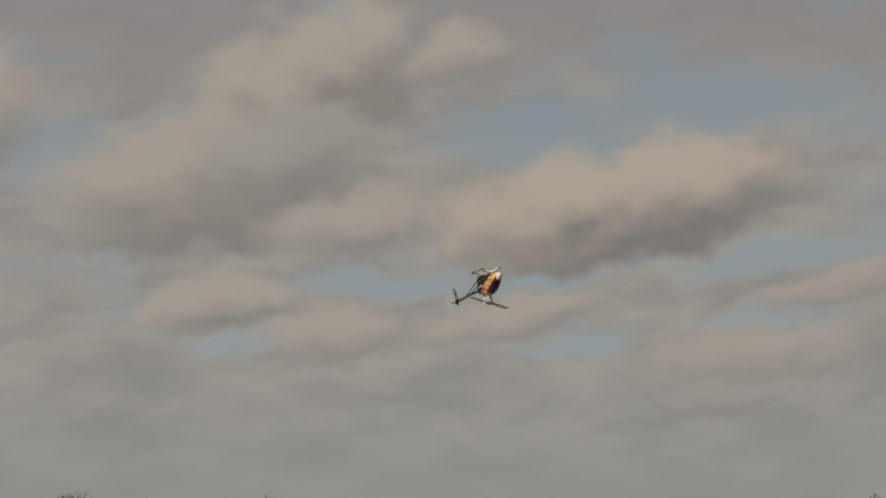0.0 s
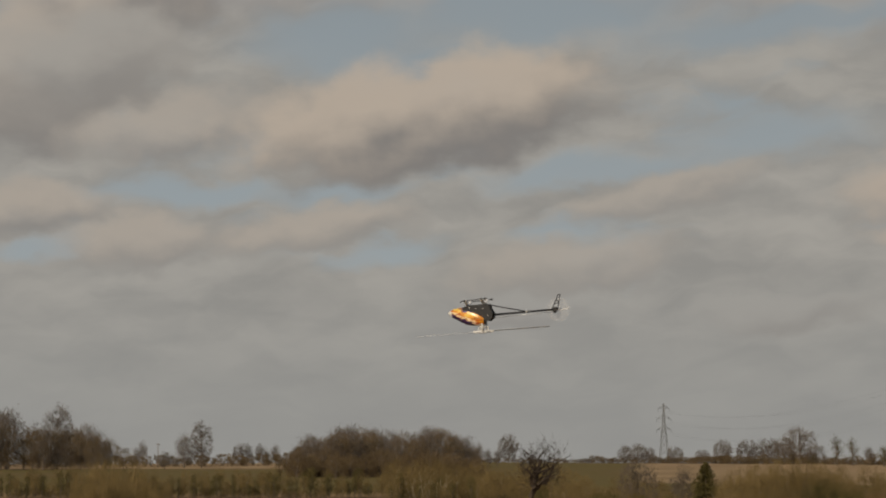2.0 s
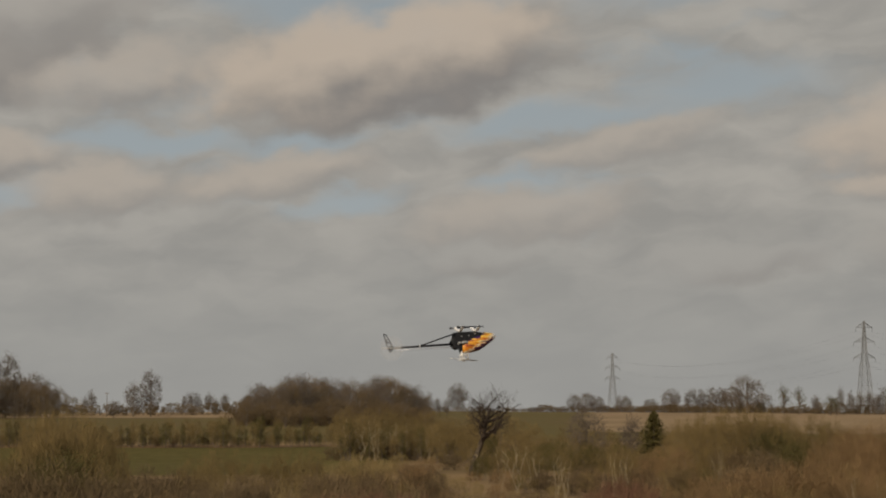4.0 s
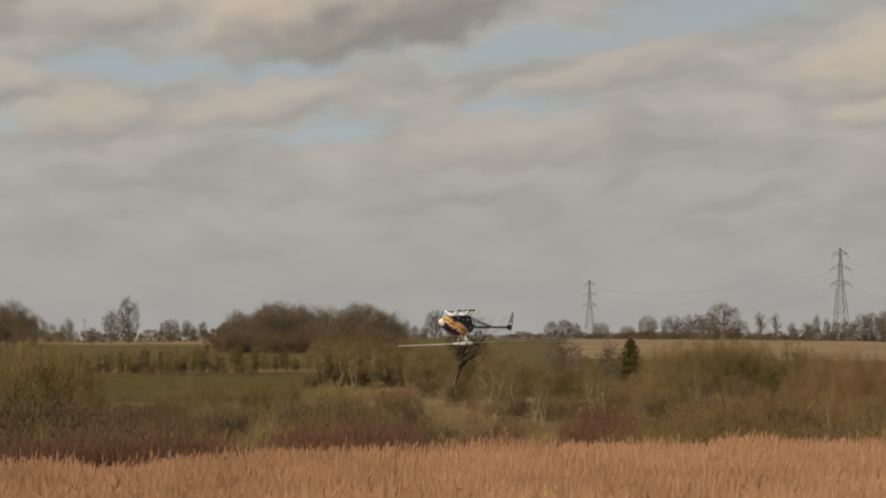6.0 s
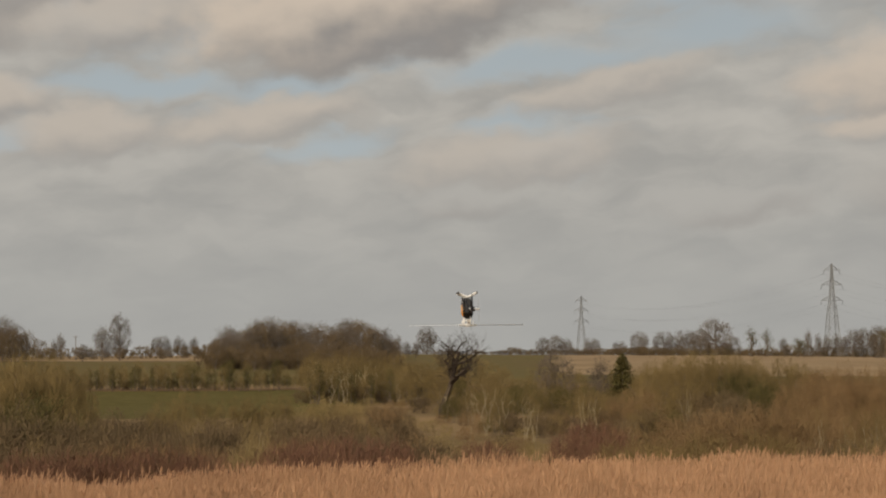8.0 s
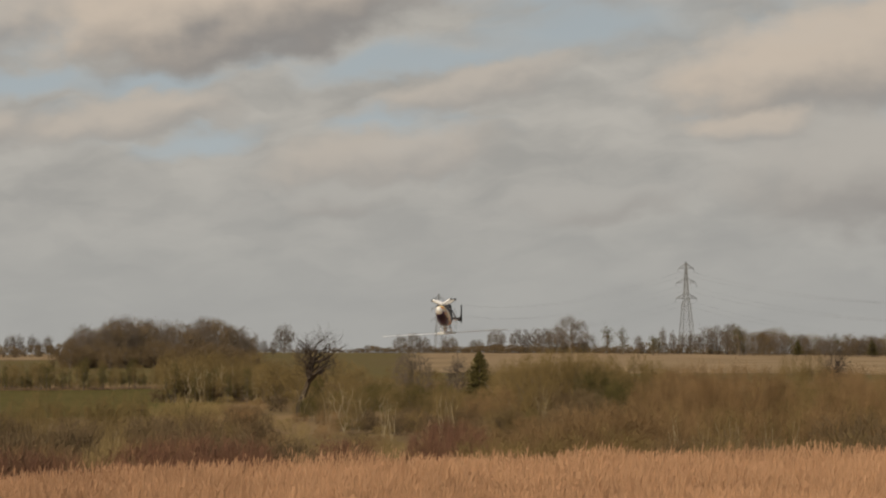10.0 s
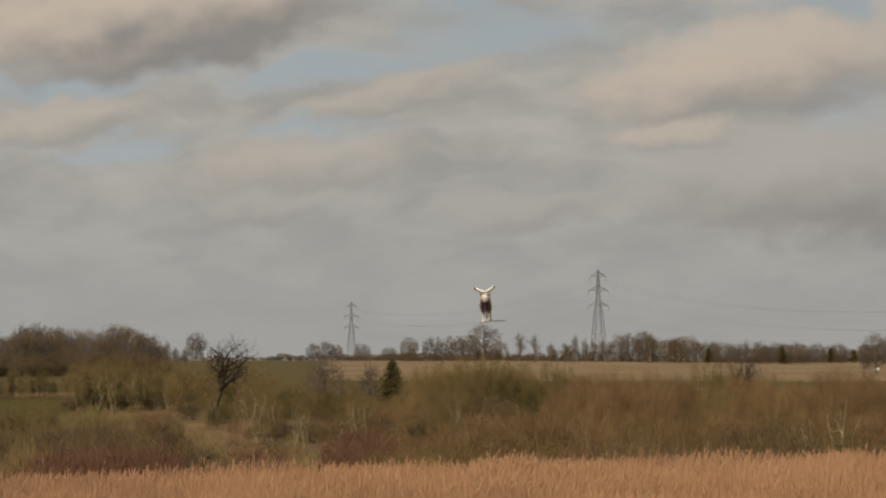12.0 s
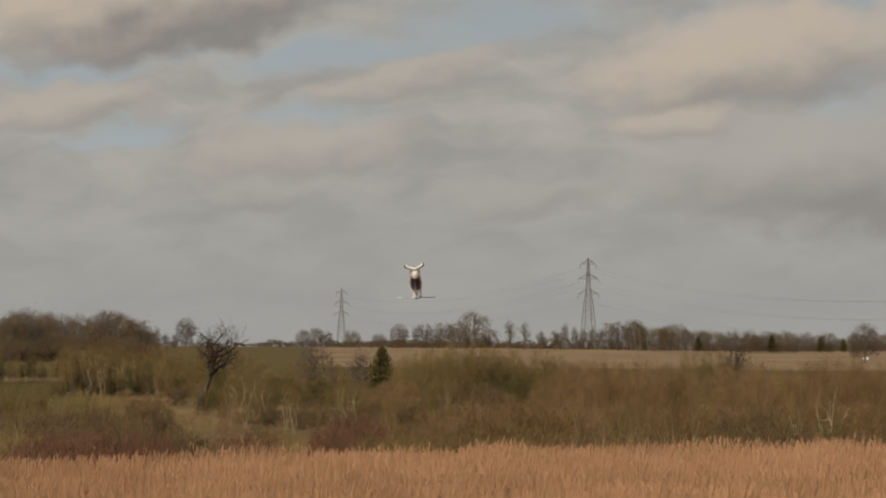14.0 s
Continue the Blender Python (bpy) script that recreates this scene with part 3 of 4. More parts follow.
# the dark copse at the western end of the ridge
copse_rng = random.Random(5)
for i in range(14):
    x = -104 + i * 12
    stand("wood2" if i % 3 else "wood", x + copse_rng.uniform(-5, 5), (536 if x < 45 else 554) + copse_rng.uniform(-8, 20), 640 + copse_rng.uniform(-10, 10), copse_rng.uniform(0.65, 0.95), copse_rng.uniform(0, 360))
for i in range(13):
    stand("wood2" if i % 2 else "wood", -335 + i * 17 + copse_rng.uniform(-6, 6), 498 + copse_rng.uniform(-8, 14), 640 + copse_rng.uniform(-10, 10), copse_rng.uniform(0.55, 0.8), copse_rng.uniform(0, 360))
# the wood on the rise
line = [(372, 572), (392, 552), (412, 541), (438, 540), (455, 528), (474, 521), (498, 526), (520, 534), (545, 536), (570, 534), (592, 532), (612, 526), (636, 529), (658, 534), (680, 545), (694, 560)]
for i, (x, top) in enumerate(line):
    for r in (545, 570, 600):
        stand("wood" if (i + r) % 3 else "wood2", x + place_rng.uniform(-7, 7), top + place_rng.uniform(-5, 14) + (600 - r) * 0.12, r + place_rng.uniform(-8, 8), place_rng.uniform(0.65, 0.95))
for i in range(14):
    stand("wood2", 380 + i * 24 + place_rng.uniform(-8, 8), 572 + place_rng.uniform(-8, 14), 525 + place_rng.uniform(-8, 8), 1.2)
for i in range(24):
    stand("thicket", 366 + i * 14.5 + place_rng.uniform(-5, 5), 586 + place_rng.uniform(-6, 6), 535 + place_rng.uniform(-6, 6), 1.0)
# the far line of trees and hedges towards the right of the ridge
for i in range(64):
    x = 1545 + i * 9.2 + place_rng.uniform(-6, 6)
    top = (547 if i < 12 else 556) + 14 * min(1, i / 40) + place_rng.uniform(-5, 9)
    stand(place_rng.choice(["wood", "round", "wood2", "wood2", "ivied"]), x, top, 830 + place_rng.uniform(-20, 30), place_rng.uniform(0.9, 1.3))
for i in range(150):
    x = 690 + i * 10 + place_rng.uniform(-4, 4)
    stand("thicket", x, 580 + place_rng.uniform(-3, 4) + max(0, min(8, (x - 1200) * 0.03)) + (3 if x < 870 else 0), 880 + place_rng.uniform(-8, 8), 1.6)
for i in range(30):
    stand("thicket", 1040 + i * 18 + place_rng.uniform(-7, 7), 577 + place_rng.uniform(-4, 8), 850 + place_rng.uniform(-8, 8), 0.9)
for x, top in [(1676, 572), (1812, 571), (1902, 573), (1946, 576)]:
    stand("conifer", x, top, 815, 1.9)
for x, top in [(1414, 562), (1424, 570), (1240, 574), (1256, 572), (1290, 574)]:
    stand("ivied", x, top, 812, 1.6)
for i in range(34):
    stand("thicket", -420 + i * 24 + place_rng.uniform(-8, 8), 576 + place_rng.uniform(-4, 5), 730 + place_rng.uniform(-10, 10), 1.3)
# hedgerows with slim stems across the valley
for i in range(100):
    x = -140 + i * 6.8 + place_rng.uniform(-4, 4)
    stand("stem" if i % 5 < 3 else "hedge", x, 622 + place_rng.uniform(-18, 10), 393 + place_rng.uniform(-6, 6), place_rng.uniform(0.7, 1.1))
for i in range(26):
    stand("hedge", -140 + i * 23 + place_rng.uniform(-8, 8), 602 + place_rng.uniform(-6, 10), 440 + place_rng.uniform(-10, 10), 0.8)
for i in range(42):
    stand("thicket", -140 + i * 14 + place_rng.uniform(-6, 6), 640 + place_rng.uniform(-6, 6), 398 + place_rng.uniform(-3, 3), 1.1)
for x, top in [(493, 597), (488, 604), (403, 600), (412, 596), (397, 606)]:
    stand("stem", x, top, 440, 1.3)
# the wood comes down the slope as far as the second hedgerow: column, tip, distance
for x, top, r in [(548, 590, 372), (564, 582, 365), (582, 592, 350), (600, 584, 345), (618, 590, 350), (634, 582, 352), (650, 588, 345), (666, 592, 348), (682, 600, 352), (704, 606, 345), (726, 608, 345)]:
    stand("copse", x + place_rng.uniform(-3, 3), top, r, place_rng.uniform(0.8, 1.1))
for i in range(34):
    x = 548 + i * 6.2 + place_rng.uniform(-4, 4)
    stand(("stem", "pale", "hedge")[i % 3], x, 618 + place_rng.uniform(-16, 12), 336 + place_rng.uniform(-6, 6), 0.8)
for i in range(9):
    stand("hedge", 548 + i * 21 + place_rng.uniform(-4, 4), 596 + place_rng.uniform(-8, 14), 362 + place_rng.uniform(-8, 8), 0.9)
for i in range(15):
    stand("thicket", 535 + i * 16 + place_rng.uniform(-6, 6), 654 + place_rng.uniform(-8, 6), 338 + place_rng.uniform(-3, 3), 1.0)
# scrub of the valley, from the reeds outwards: kind, column, tip, distance, width
row = [
    ("red", 8, 766, 60, 0.9), ("red", 55, 772, 60, 0.9), ("red", 100, 765, 62, 0.9), ("red", 150, 762, 63, 0.9), ("red", 205, 766, 62, 0.9), ("red", 250, 757, 63, 0.9), ("red", 300, 757, 64, 0.8),
    ("red", 345, 764, 64, 0.7), ("red", 390, 764, 65, 0.7), ("red", 495, 752, 68, 0.7), ("red", 530, 748, 70, 0.8), ("red", 565, 742, 72, 0.8), ("red", 605, 737, 74, 0.8), ("red", 645, 738, 74, 0.8),
    ("red", 685, 742, 74, 0.7), ("red", 710, 752, 72, 0.6), ("red", 850, 742, 90, 0.8), ("red", 880, 748, 90, 0.8),
]
for key, x, top, r, wide in row:
    stand(key, x, top, r, wide)
row = [
    ("red", 1030, 714, 100, 0.7), ("red", 1060, 712, 98, 0.8), ("red", 1085, 725, 96, 0.7), ("red", 1010, 735, 94, 0.6), ("willow", 70, 588, 102, 0.62), ("willow", 22, 612, 104, 0.5),
    ("willow", 126, 622, 104, 0.45), ("willow", 50, 600, 107, 0.5), ("willow", 96, 604, 104, 0.5), ("willow", 148, 655, 100, 0.4), ("willow", -20, 645, 100, 0.4), ("dark", 30, 690, 92, 1.0), ("dark", 95, 700, 92, 1.0), ("dark", 150, 702, 94, 0.9), ("green", 60, 660, 96, 0.9),
    ("pale", 65, 725, 76, 0.4), ("dark", -40, 690, 95, 1.0), ("dark", -90, 700, 95, 1.0), ("dark", 178, 702, 110, 0.9), ("dark", 205, 692, 115, 0.9), ("dark", 237, 696, 112, 0.9),
]
for key, x, top, r, wide in row:
    stand(key, x, top, r, wide)
row = [
    ("dark", 266, 703, 108, 0.8), ("dark", 200, 722, 92, 0.9), ("dark", 240, 728, 90, 0.9), ("dark", 125, 735, 84, 0.9), ("willow", 305, 672, 118, 0.7), ("willow", 345, 656, 122, 0.62), ("olive", 284, 692, 112, 0.8),
    ("pale", 337, 690, 90, 0.32), ("dark", 355, 715, 96, 0.8), ("dark", 386, 709, 98, 0.8), ("dark", 320, 730, 90, 0.8), ("willow", 420, 666, 125, 0.7), ("olive", 462, 665, 125, 0.8),
    ("willow", 492, 660, 128, 0.55), ("dark", 402, 712, 100, 0.9), ("straw", 442, 733, 76, 0.6), ("straw", 470, 738, 76, 0.6), ("pale", 467, 692, 84, 0.4),
]
for key, x, top, r, wide in row:
    stand(key, x, top, r, wide)
row = [
    ("dark", 500, 702, 112, 0.8), ("dark", 521, 696, 114, 0.7), ("dark", 490, 724, 95, 0.7), ("dark", 550, 716, 100, 0.8), ("straw", 548, 677, 165, 0.9), ("straw", 583, 664, 165, 0.9), ("straw", 614, 670, 165, 0.8),
    ("olive", 560, 690, 140, 0.7), ("dark", 590, 692, 130, 0.7), ("dark", 626, 700, 125, 0.8), ("brown", 664, 680, 140, 0.7), ("dark", 692, 688, 140, 0.8), ("olive", 650, 712, 120, 0.8),
    ("dark", 722, 706, 140, 0.7), ("dark", 600, 722, 98, 0.8), ("dark", 672, 722, 100, 0.8), ("brown", 745, 730, 110, 0.5), ("straw", 730, 697, 215, 1.2),
]
for key, x, top, r, wide in row:
    stand(key, x, top, r, wide)
row = [
    ("straw", 762, 703, 210, 1.3), ("straw", 792, 712, 200, 1.0), ("hedge", 745, 600, 300, 0.9), ("hedge", 775, 596, 290, 0.8), ("hedge", 802, 590, 300, 0.9), ("hedge", 836, 590, 300, 0.9),
    ("hedge", 862, 602, 290, 0.8), ("hedge", 722, 612, 310, 0.8), ("pale", 836, 645, 210, 0.6), ("pale", 862, 628, 206, 0.8), ("pale", 890, 645, 212, 0.7),
    ("pale", 932, 650, 188, 0.7), ("pale", 946, 658, 186, 0.6), ("pale", 1033, 646, 186, 0.45), ("pale", 1052, 655, 190, 0.5), ("pale", 1115, 690, 140, 0.45), ("pale", 790, 640, 240, 0.6),
]
for key, x, top, r, wide in row:
    stand(key, x, top, r, wide)
row = [
    ("green", 800, 668, 240, 1.0), ("olive", 826, 660, 245, 0.9), ("olive", 880, 652, 240, 1.0), ("green", 906, 646, 245, 1.0), ("green", 936, 641, 250, 1.0), ("olive", 965, 640, 245, 1.0), ("green", 990, 646, 245, 1.0),
    ("olive", 1016, 660, 240, 0.9), ("olive", 1050, 652, 230, 0.9), ("olive", 1085, 656, 225, 0.9), ("dark", 900, 690, 215, 1.0), ("green", 860, 702, 210, 1.0), ("dark", 950, 705, 205, 1.0),
    ("dark", 822, 692, 230, 0.9), ("olive", 985, 695, 200, 1.0), ("dark", 1012, 700, 190, 0.9), ("dark", 1075, 690, 190, 1.0), ("brown", 1100, 670, 190, 0.9),
]
for key, x, top, r, wide in row:
    stand(key, x, top, r, wide)
row = [
    ("brown", 1130, 652, 195, 0.9), ("olive", 1142, 690, 160, 0.9), ("brown", 1102, 718, 130, 0.9), ("dark", 1152, 690, 150, 0.9), ("oak", 985, 588, 300, 0.75), ("slim", 1063, 597, 300, 1.1), ("conifer", 1103, 590, 255, 1.6),
    ("willow", 1165, 602, 205, 0.6), ("willow", 1200, 594, 200, 0.6), ("willow", 1246, 586, 205, 0.65), ("willow", 1290, 591, 208, 0.6), ("willow", 1330, 598, 210, 0.55), ("willow", 1225, 600, 212, 0.6), ("willow", 1270, 594, 204, 0.6), ("willow", 1312, 606, 206, 0.5), ("green", 1310, 622, 200, 0.8),
    ("willow", 1388, 598, 222, 0.45), ("willow", 1418, 608, 220, 0.45), ("green", 1350, 642, 195, 0.9), ("willow", 1216, 642, 180, 0.6), ("dark", 1260, 652, 175, 1.0),
]
for key, x, top, r, wide in row:
    stand(key, x, top, r, wide)
row = [
    ("green", 1190, 692, 150, 0.8), ("olive", 1162, 690, 150, 0.9), ("dark", 1300, 664, 165, 0.9), ("pale", 1217, 630, 158, 0.4), ("brown", 1172, 730, 104, 1.0), ("brown", 1216, 716, 105, 1.0), ("brown", 1260, 698, 106, 1.0),
    ("brown", 1302, 686, 107, 1.0), ("brown", 1343, 680, 107, 1.0), ("brown", 1387, 684, 108, 1.0), ("brown", 1432, 694, 108, 1.0), ("sallow", 1395, 648, 160, 0.6), ("sallow", 1452, 624, 150, 0.55),
    ("sallow", 1492, 613, 146, 0.5), ("sallow", 1532, 618, 146, 0.5), ("sallow", 1574, 614, 146, 0.5), ("sallow", 1612, 622, 150, 0.5), ("pale", 1450, 676, 98, 0.35), ("pale", 1500, 690, 98, 0.3),
]
for key, x, top, r, wide in row:
    stand(key, x, top, r, wide)
row = [
    ("brown", 1482, 690, 112, 0.9), ("olive", 1530, 694, 112, 0.8), ("brown", 1580, 692, 112, 0.9), ("olive", 1630, 690, 112, 0.9), ("brown", 1680, 694, 112, 0.9), ("pale", 1542, 680, 98, 0.35), ("pale", 1562, 690, 98, 0.3),
    ("sallow", 1645, 630, 150, 0.5), ("willow", 1664, 604, 190, 0.5), ("willow", 1706, 602, 190, 0.5), ("sallow", 1735, 655, 150, 0.6), ("sallow", 1785, 636, 150, 0.55), ("sallow", 1836, 630, 148, 0.5),
    ("sallow", 1884, 618, 146, 0.5), ("sallow", 1926, 612, 144, 0.5), ("sallow", 1972, 618, 146, 0.5), ("sallow", 2022, 624, 148, 0.5), ("sallow", 2076, 640, 150, 0.6),
]
for key, x, top, r, wide in row:
    stand(key, x, top, r, wide)
row = [
    ("brown", 1735, 696, 112, 0.9), ("olive", 1790, 690, 112, 0.9), ("brown", 1842, 694, 112, 0.9), ("olive", 1895, 690, 112, 0.9), ("brown", 1948, 690, 112, 0.9), ("brown", 2000, 692, 112, 0.9), ("green", 2056, 690, 115, 0.9),
    ("olive", 2110, 690, 112, 0.9), ("willow", 2130, 632, 148, 0.6), ("olive", 2170, 660, 140, 0.9), ("pale", 1854, 672, 98, 0.4), ("pale", 1918, 630, 98, 0.45), ("pale", 1672, 688, 98, 0.35), ("pale", 1618, 690, 98, 0.3),
    ("green", 1935, 738, 92, 0.8), ("dark", 1770, 700, 108, 0.8), ("olive", 1752, 640, 190, 0.8), ("olive", 1830, 650, 190, 0.9), ("olive", 1620, 640, 190, 0.9),
]
for key, x, top, r, wide in row:
    stand(key, x, top, r, wide)
for x, top, r, wide, turn in [(1735, 576, 195, 0.42, 60), (1752, 600, 190, 0.4, 200)]:
    stand("gnarled", x, top, r, wide, turn)
stand("crooked", 784, 551, 256, 1.1, 0)
# uneven undergrowth of the belts: kinds, first and last column, tips, distance, how many
for kinds, x0, x1, top, r, count in [
        (("dark", "brown", "dark"), -60, 760, 742, 84, 20), (("hedge", "hedge", "olive"), 720, 1110, 618, 325, 22), (("olive", "green", "hedge"), 780, 1110, 640, 275, 18), (("olive", "dark", "brown"), 820, 1110, 690, 208, 12), (("willow", "olive"), 1130, 1440, 616, 225, 12), (("sallow", "olive"), 1440, 2180, 628, 185, 18), (("olive", "dark", "hedge"), 780, 1110, 664, 262, 14), (("olive", "brown", "dark"), 1090, 1420, 690, 150, 10),
        (("brown", "olive"), 1440, 2180, 660, 165, 18), (("dark", "olive"), 260, 560, 712, 106, 9), (("brown", "olive", "dark"), 1100, 2180, 735, 88, 22)]:
    for i in range(count):
        stand(place_rng.choice(kinds), x0 + (x1 - x0) * (i + place_rng.random()) / count, top + place_rng.uniform(-10, 26), r * place_rng.uniform(0.94, 1.06), place_rng.uniform(0.8, 1.1))
for i in range(22):
    x, r = place_rng.uniform(700, 1080), place_rng.uniform(85, 200)
    put(place_rng.choice(("straw", "brown", "dark")), bearing(x), r, place_rng.uniform(0.8, 1.5), 1.6)
for i in range(26):
    put(place_rng.choice(("straw", "brown", "dark", "olive")), bearing(place_rng.uniform(570, 850)), place_rng.uniform(225, 320), place_rng.uniform(0.9, 2.2), 1.5)
# rough grass in front of the scrub
for i in range(90):
    x = place_rng.uniform(690, 1040)
    r = place_rng.uniform(120, 175)
    put("grass", bearing(x), r, place_rng.uniform(0.8, 1.4), 1.6)
for i in range(40):
    put("grass", bearing(place_rng.uniform(-60, 1000)), place_rng.uniform(60, 80), place_rng.uniform(0.8, 1.3), 1.4)


# ---- reed bed ----
def reed_bed():
    """Stalks with a feathery plume each and three thin leaves."""
    rng = np.random.default_rng(3)
    n = 80000
    az = rng.uniform(-24, 24, n)
    edge = 43.7 + 0.35 * az + 0.5 * np.sin(az * 0.9) + 0.3 * np.sin(az * 2.3 + 1) + rng.normal(0, 0.5, n)
    r = np.sqrt(rng.uniform(0, 1, n) * (edge ** 2 - 22.0 ** 2) + 22.0 ** 2)
    x, y = r * np.sin(np.radians(az)), r * np.cos(np.radians(az))
    z = np.array([height(a, b) for a, b in zip(x, y)])
    tall = 1.25 - 0.09 * np.clip((-3.0 - az) / 4, 0, 1) + rng.normal(0, 0.08, n) + 0.2 * np.array([noise.noise((a / 1.8, b / 1.8, 0)) for a, b in zip(x, y)]) + np.where(rng.random(n) < 0.006, rng.uniform(0.1, 0.3, n), 0)
    zero = np.zeros(n)
    base = np.stack([x, y, z + 0.5], 1)
    top = np.stack([x + rng.normal(0.02, 0.16, n), y + rng.normal(0, 0.13, n), z + tall], 1)
    q = rng.uniform(0, np.pi, n)
    s = np.stack([np.cos(q), np.sin(q), zero], 1)
    o = np.stack([-np.sin(q), np.cos(q), zero], 1)
    tip = top + np.stack([rng.normal(0.02, 0.035, n), rng.normal(0, 0.03, n), rng.uniform(0.07, 0.16, n)], 1)
    w = rng.uniform(0.004, 0.013, n)[:, None]
    mid = top + (tip - top) * 0.35
    low = top - np.array([0, 0, 0.05])
    pieces = [base - s * 0.005, base + s * 0.005, top + s * 0.003, top - s * 0.003, low, mid + s * w, tip, mid - s * w, mid + o * w, mid - o * w]
    quads = [(0, 1, 2, 3), (4, 5, 6, 7), (4, 8, 6, 9)]
    for k in range(3):
        f = rng.uniform(0.35, 1.0, n)[:, None]
        a = base + (top - base) * f
        g = rng.uniform(0, 2 * np.pi, n)
        out = np.stack([np.cos(g), np.sin(g), zero], 1)
        cross = np.stack([-np.sin(g), np.cos(g), zero], 1) * 0.006
        e = a + out * rng.uniform(0.04, 0.18, n)[:, None] + np.stack([zero, zero, rng.uniform(0.03, 0.24, n)], 1)
        pieces += [a - cross, a + cross, e]
    m = len(pieces)
    verts = np.stack(pieces, 1).reshape(-1, 3)
    step = np.arange(n)[:, None] * m
    faces = [f for quad in quads for f in (step + np.array(quad)).tolist()]
    for k in range(3):
        faces += (step + np.array([10 + 3 * k, 11 + 3 * k, 12 + 3 * k])).tolist()
    return tagged(new("reed_bed", mesh("reed_bed", verts.tolist(), faces, M_REED)), "dense dry orange-tan winter reeds with feathery plumes", "reeds", kind="stuff")


reed_bed()


# ---- pylons and cables ----
ARMS = [(0.93, 3.4), (0.77, 4.2), (0.60, 4.0)]


def pylon(base, tall, turn):
    thing = tagged(new("electricity_pylon"), "grey steel lattice electricity pylon with three pairs of arms", "pylon", group="pylons along the line")
    thing.matrix_basis = Matrix.Translation(base) @ pose(0, 0, 0, 0, 0, turn)
    half = lambda f: 3.4 * (1 - f) ** 1.25 + 0.55 * f if f < 0.55 else 0.25 + (1.0 - f) * 2.05
    levels = [0, 0.16, 0.3, 0.42, 0.52, 0.6, 0.68, 0.77, 0.85, 0.93, 1.0]
    corners = [(1, 1), (-1, 1), (-1, -1), (1, -1)]
    at = lambda c, f: Vector((c[0] * half(f), c[1] * half(f), f * tall))
    for c in corners:
        bm = bmesh.new()
        rings = []
        for f in levels:
            w, p = 0.11 if f < 0.5 else 0.085, at(c, f)
            rings.append([bm.verts.new((p.x + w * i, p.y + w * j, p.z)) for i, j in corners])
        for a, b in zip(rings, rings[1:]):
            for i in range(4):
                bm.faces.new((a[i], a[(i + 1) % 4], b[(i + 1) % 4], b[i]))
        bm.faces.new(rings[0][::-1])
        bm.faces.new(rings[-1])
        part("leg", bm, M_STEEL, thing)
    for i in range(4):
        c, d = corners[i], corners[(i + 1) % 4]
        bm = bmesh.new()
        for a, b in zip(levels, levels[1:]):
            stick(bm, at(c, a), at(d, b), 0.075, sides=4)
            stick(bm, at(d, a), at(c, b), 0.075, sides=4)
            stick(bm, at(c, b), at(d, b), 0.065, sides=4)
        part("lattice", bm, M_STEEL, thing)
    for f, reach_out in ARMS:
        for side in (-1, 1):
            bm = bmesh.new()
            h, tip = half(f), Vector((side * (reach_out + half(f)), 0, f * tall))
            for sy in (-1, 1):
                stick(bm, (side * h, sy * h, f * tall), tip, 0.09, sides=4)
                stick(bm, (side * h, sy * h, (f + 0.05) * tall), tip, 0.08, sides=4)
                for g in (0.3, 0.6):
                    stick(bm, Vector((side * h, sy * h, f * tall)).lerp(tip, g), Vector((side * h, sy * h, (f + 0.05) * tall)).lerp(tip, g), 0.05, sides=4)
            arm = part("crossarm", bm, M_STEEL, thing)
            bm = bmesh.new()
            stick(bm, tip, tip - Vector((0, 0, 1.9)), 0.07, sides=6)
            for g in range(6):
                p = tip - Vector((0, 0, 0.35 + 0.25 * g))
                stick(bm, p, p - Vector((0, 0, 0.08)), 0.16, 0.1, sides=8)
            part("insulator", bm, M_WIRE, arm)
    return thing


def pylon_at(az, r, top):
    p = on(az, r)
    return p - Vector((0, 0, 0.3)), top - p.z + 0.3


p1, h1 = pylon_at(bearing(1031), 1400, reach(1031, 487, 1400))
p2, h2 = pylon_at(bearing(1475), 950, reach(1475, 431, 950))
along = (p2 - p1).to_2d()
yaw = math.degrees(math.atan2(along.y, along.x)) + 90
pylons = [(p1, h1), (p2, h2)]
for p, h in pylons:
    pylon(p, h, yaw)
p3 = p2 + (p2 - p1) * 1.05
pylons.append((Vector((p3.x, p3.y, height(p3.x, p3.y) - 4)), 36.0))
pylon(*pylons[2], yaw)


def cable(a, b, sag, label):
    c = bpy.data.curves.new("power_cable", "CURVE")
    c.dimensions, c.bevel_depth, c.bevel_resolution = "3D", 0.022, 1
    s = c.splines.new("POLY")
    s.points.add(24)
    for i in range(25):
        f = i / 24
        p = a.lerp(b, f) - Vector((0, 0, sag * 4 * f * (1 - f)))
        s.points[i].co = (*p, 1)
    c.materials.append(M_WIRE)
    return tagged(new("power_cable", c), label, "cable", group="cables of the power line")


across = Matrix.Rotation(radians(yaw), 3, "Z") @ Vector((1, 0, 0))
for (pa, ha), (pb, hb), sag in ((pylons[0], pylons[1], 9.0), (pylons[1], pylons[2], 14.0)):
    for f, reach_out in ARMS:
        for side in (-1, 1):
            o = across * side * (reach_out + 0.6)
            cable(pa + o + Vector((0, 0, f * ha - 1.9)), pb + o + Vector((0, 0, f * hb - 1.9)), sag, "thin sagging overhead power cable between the pylons")


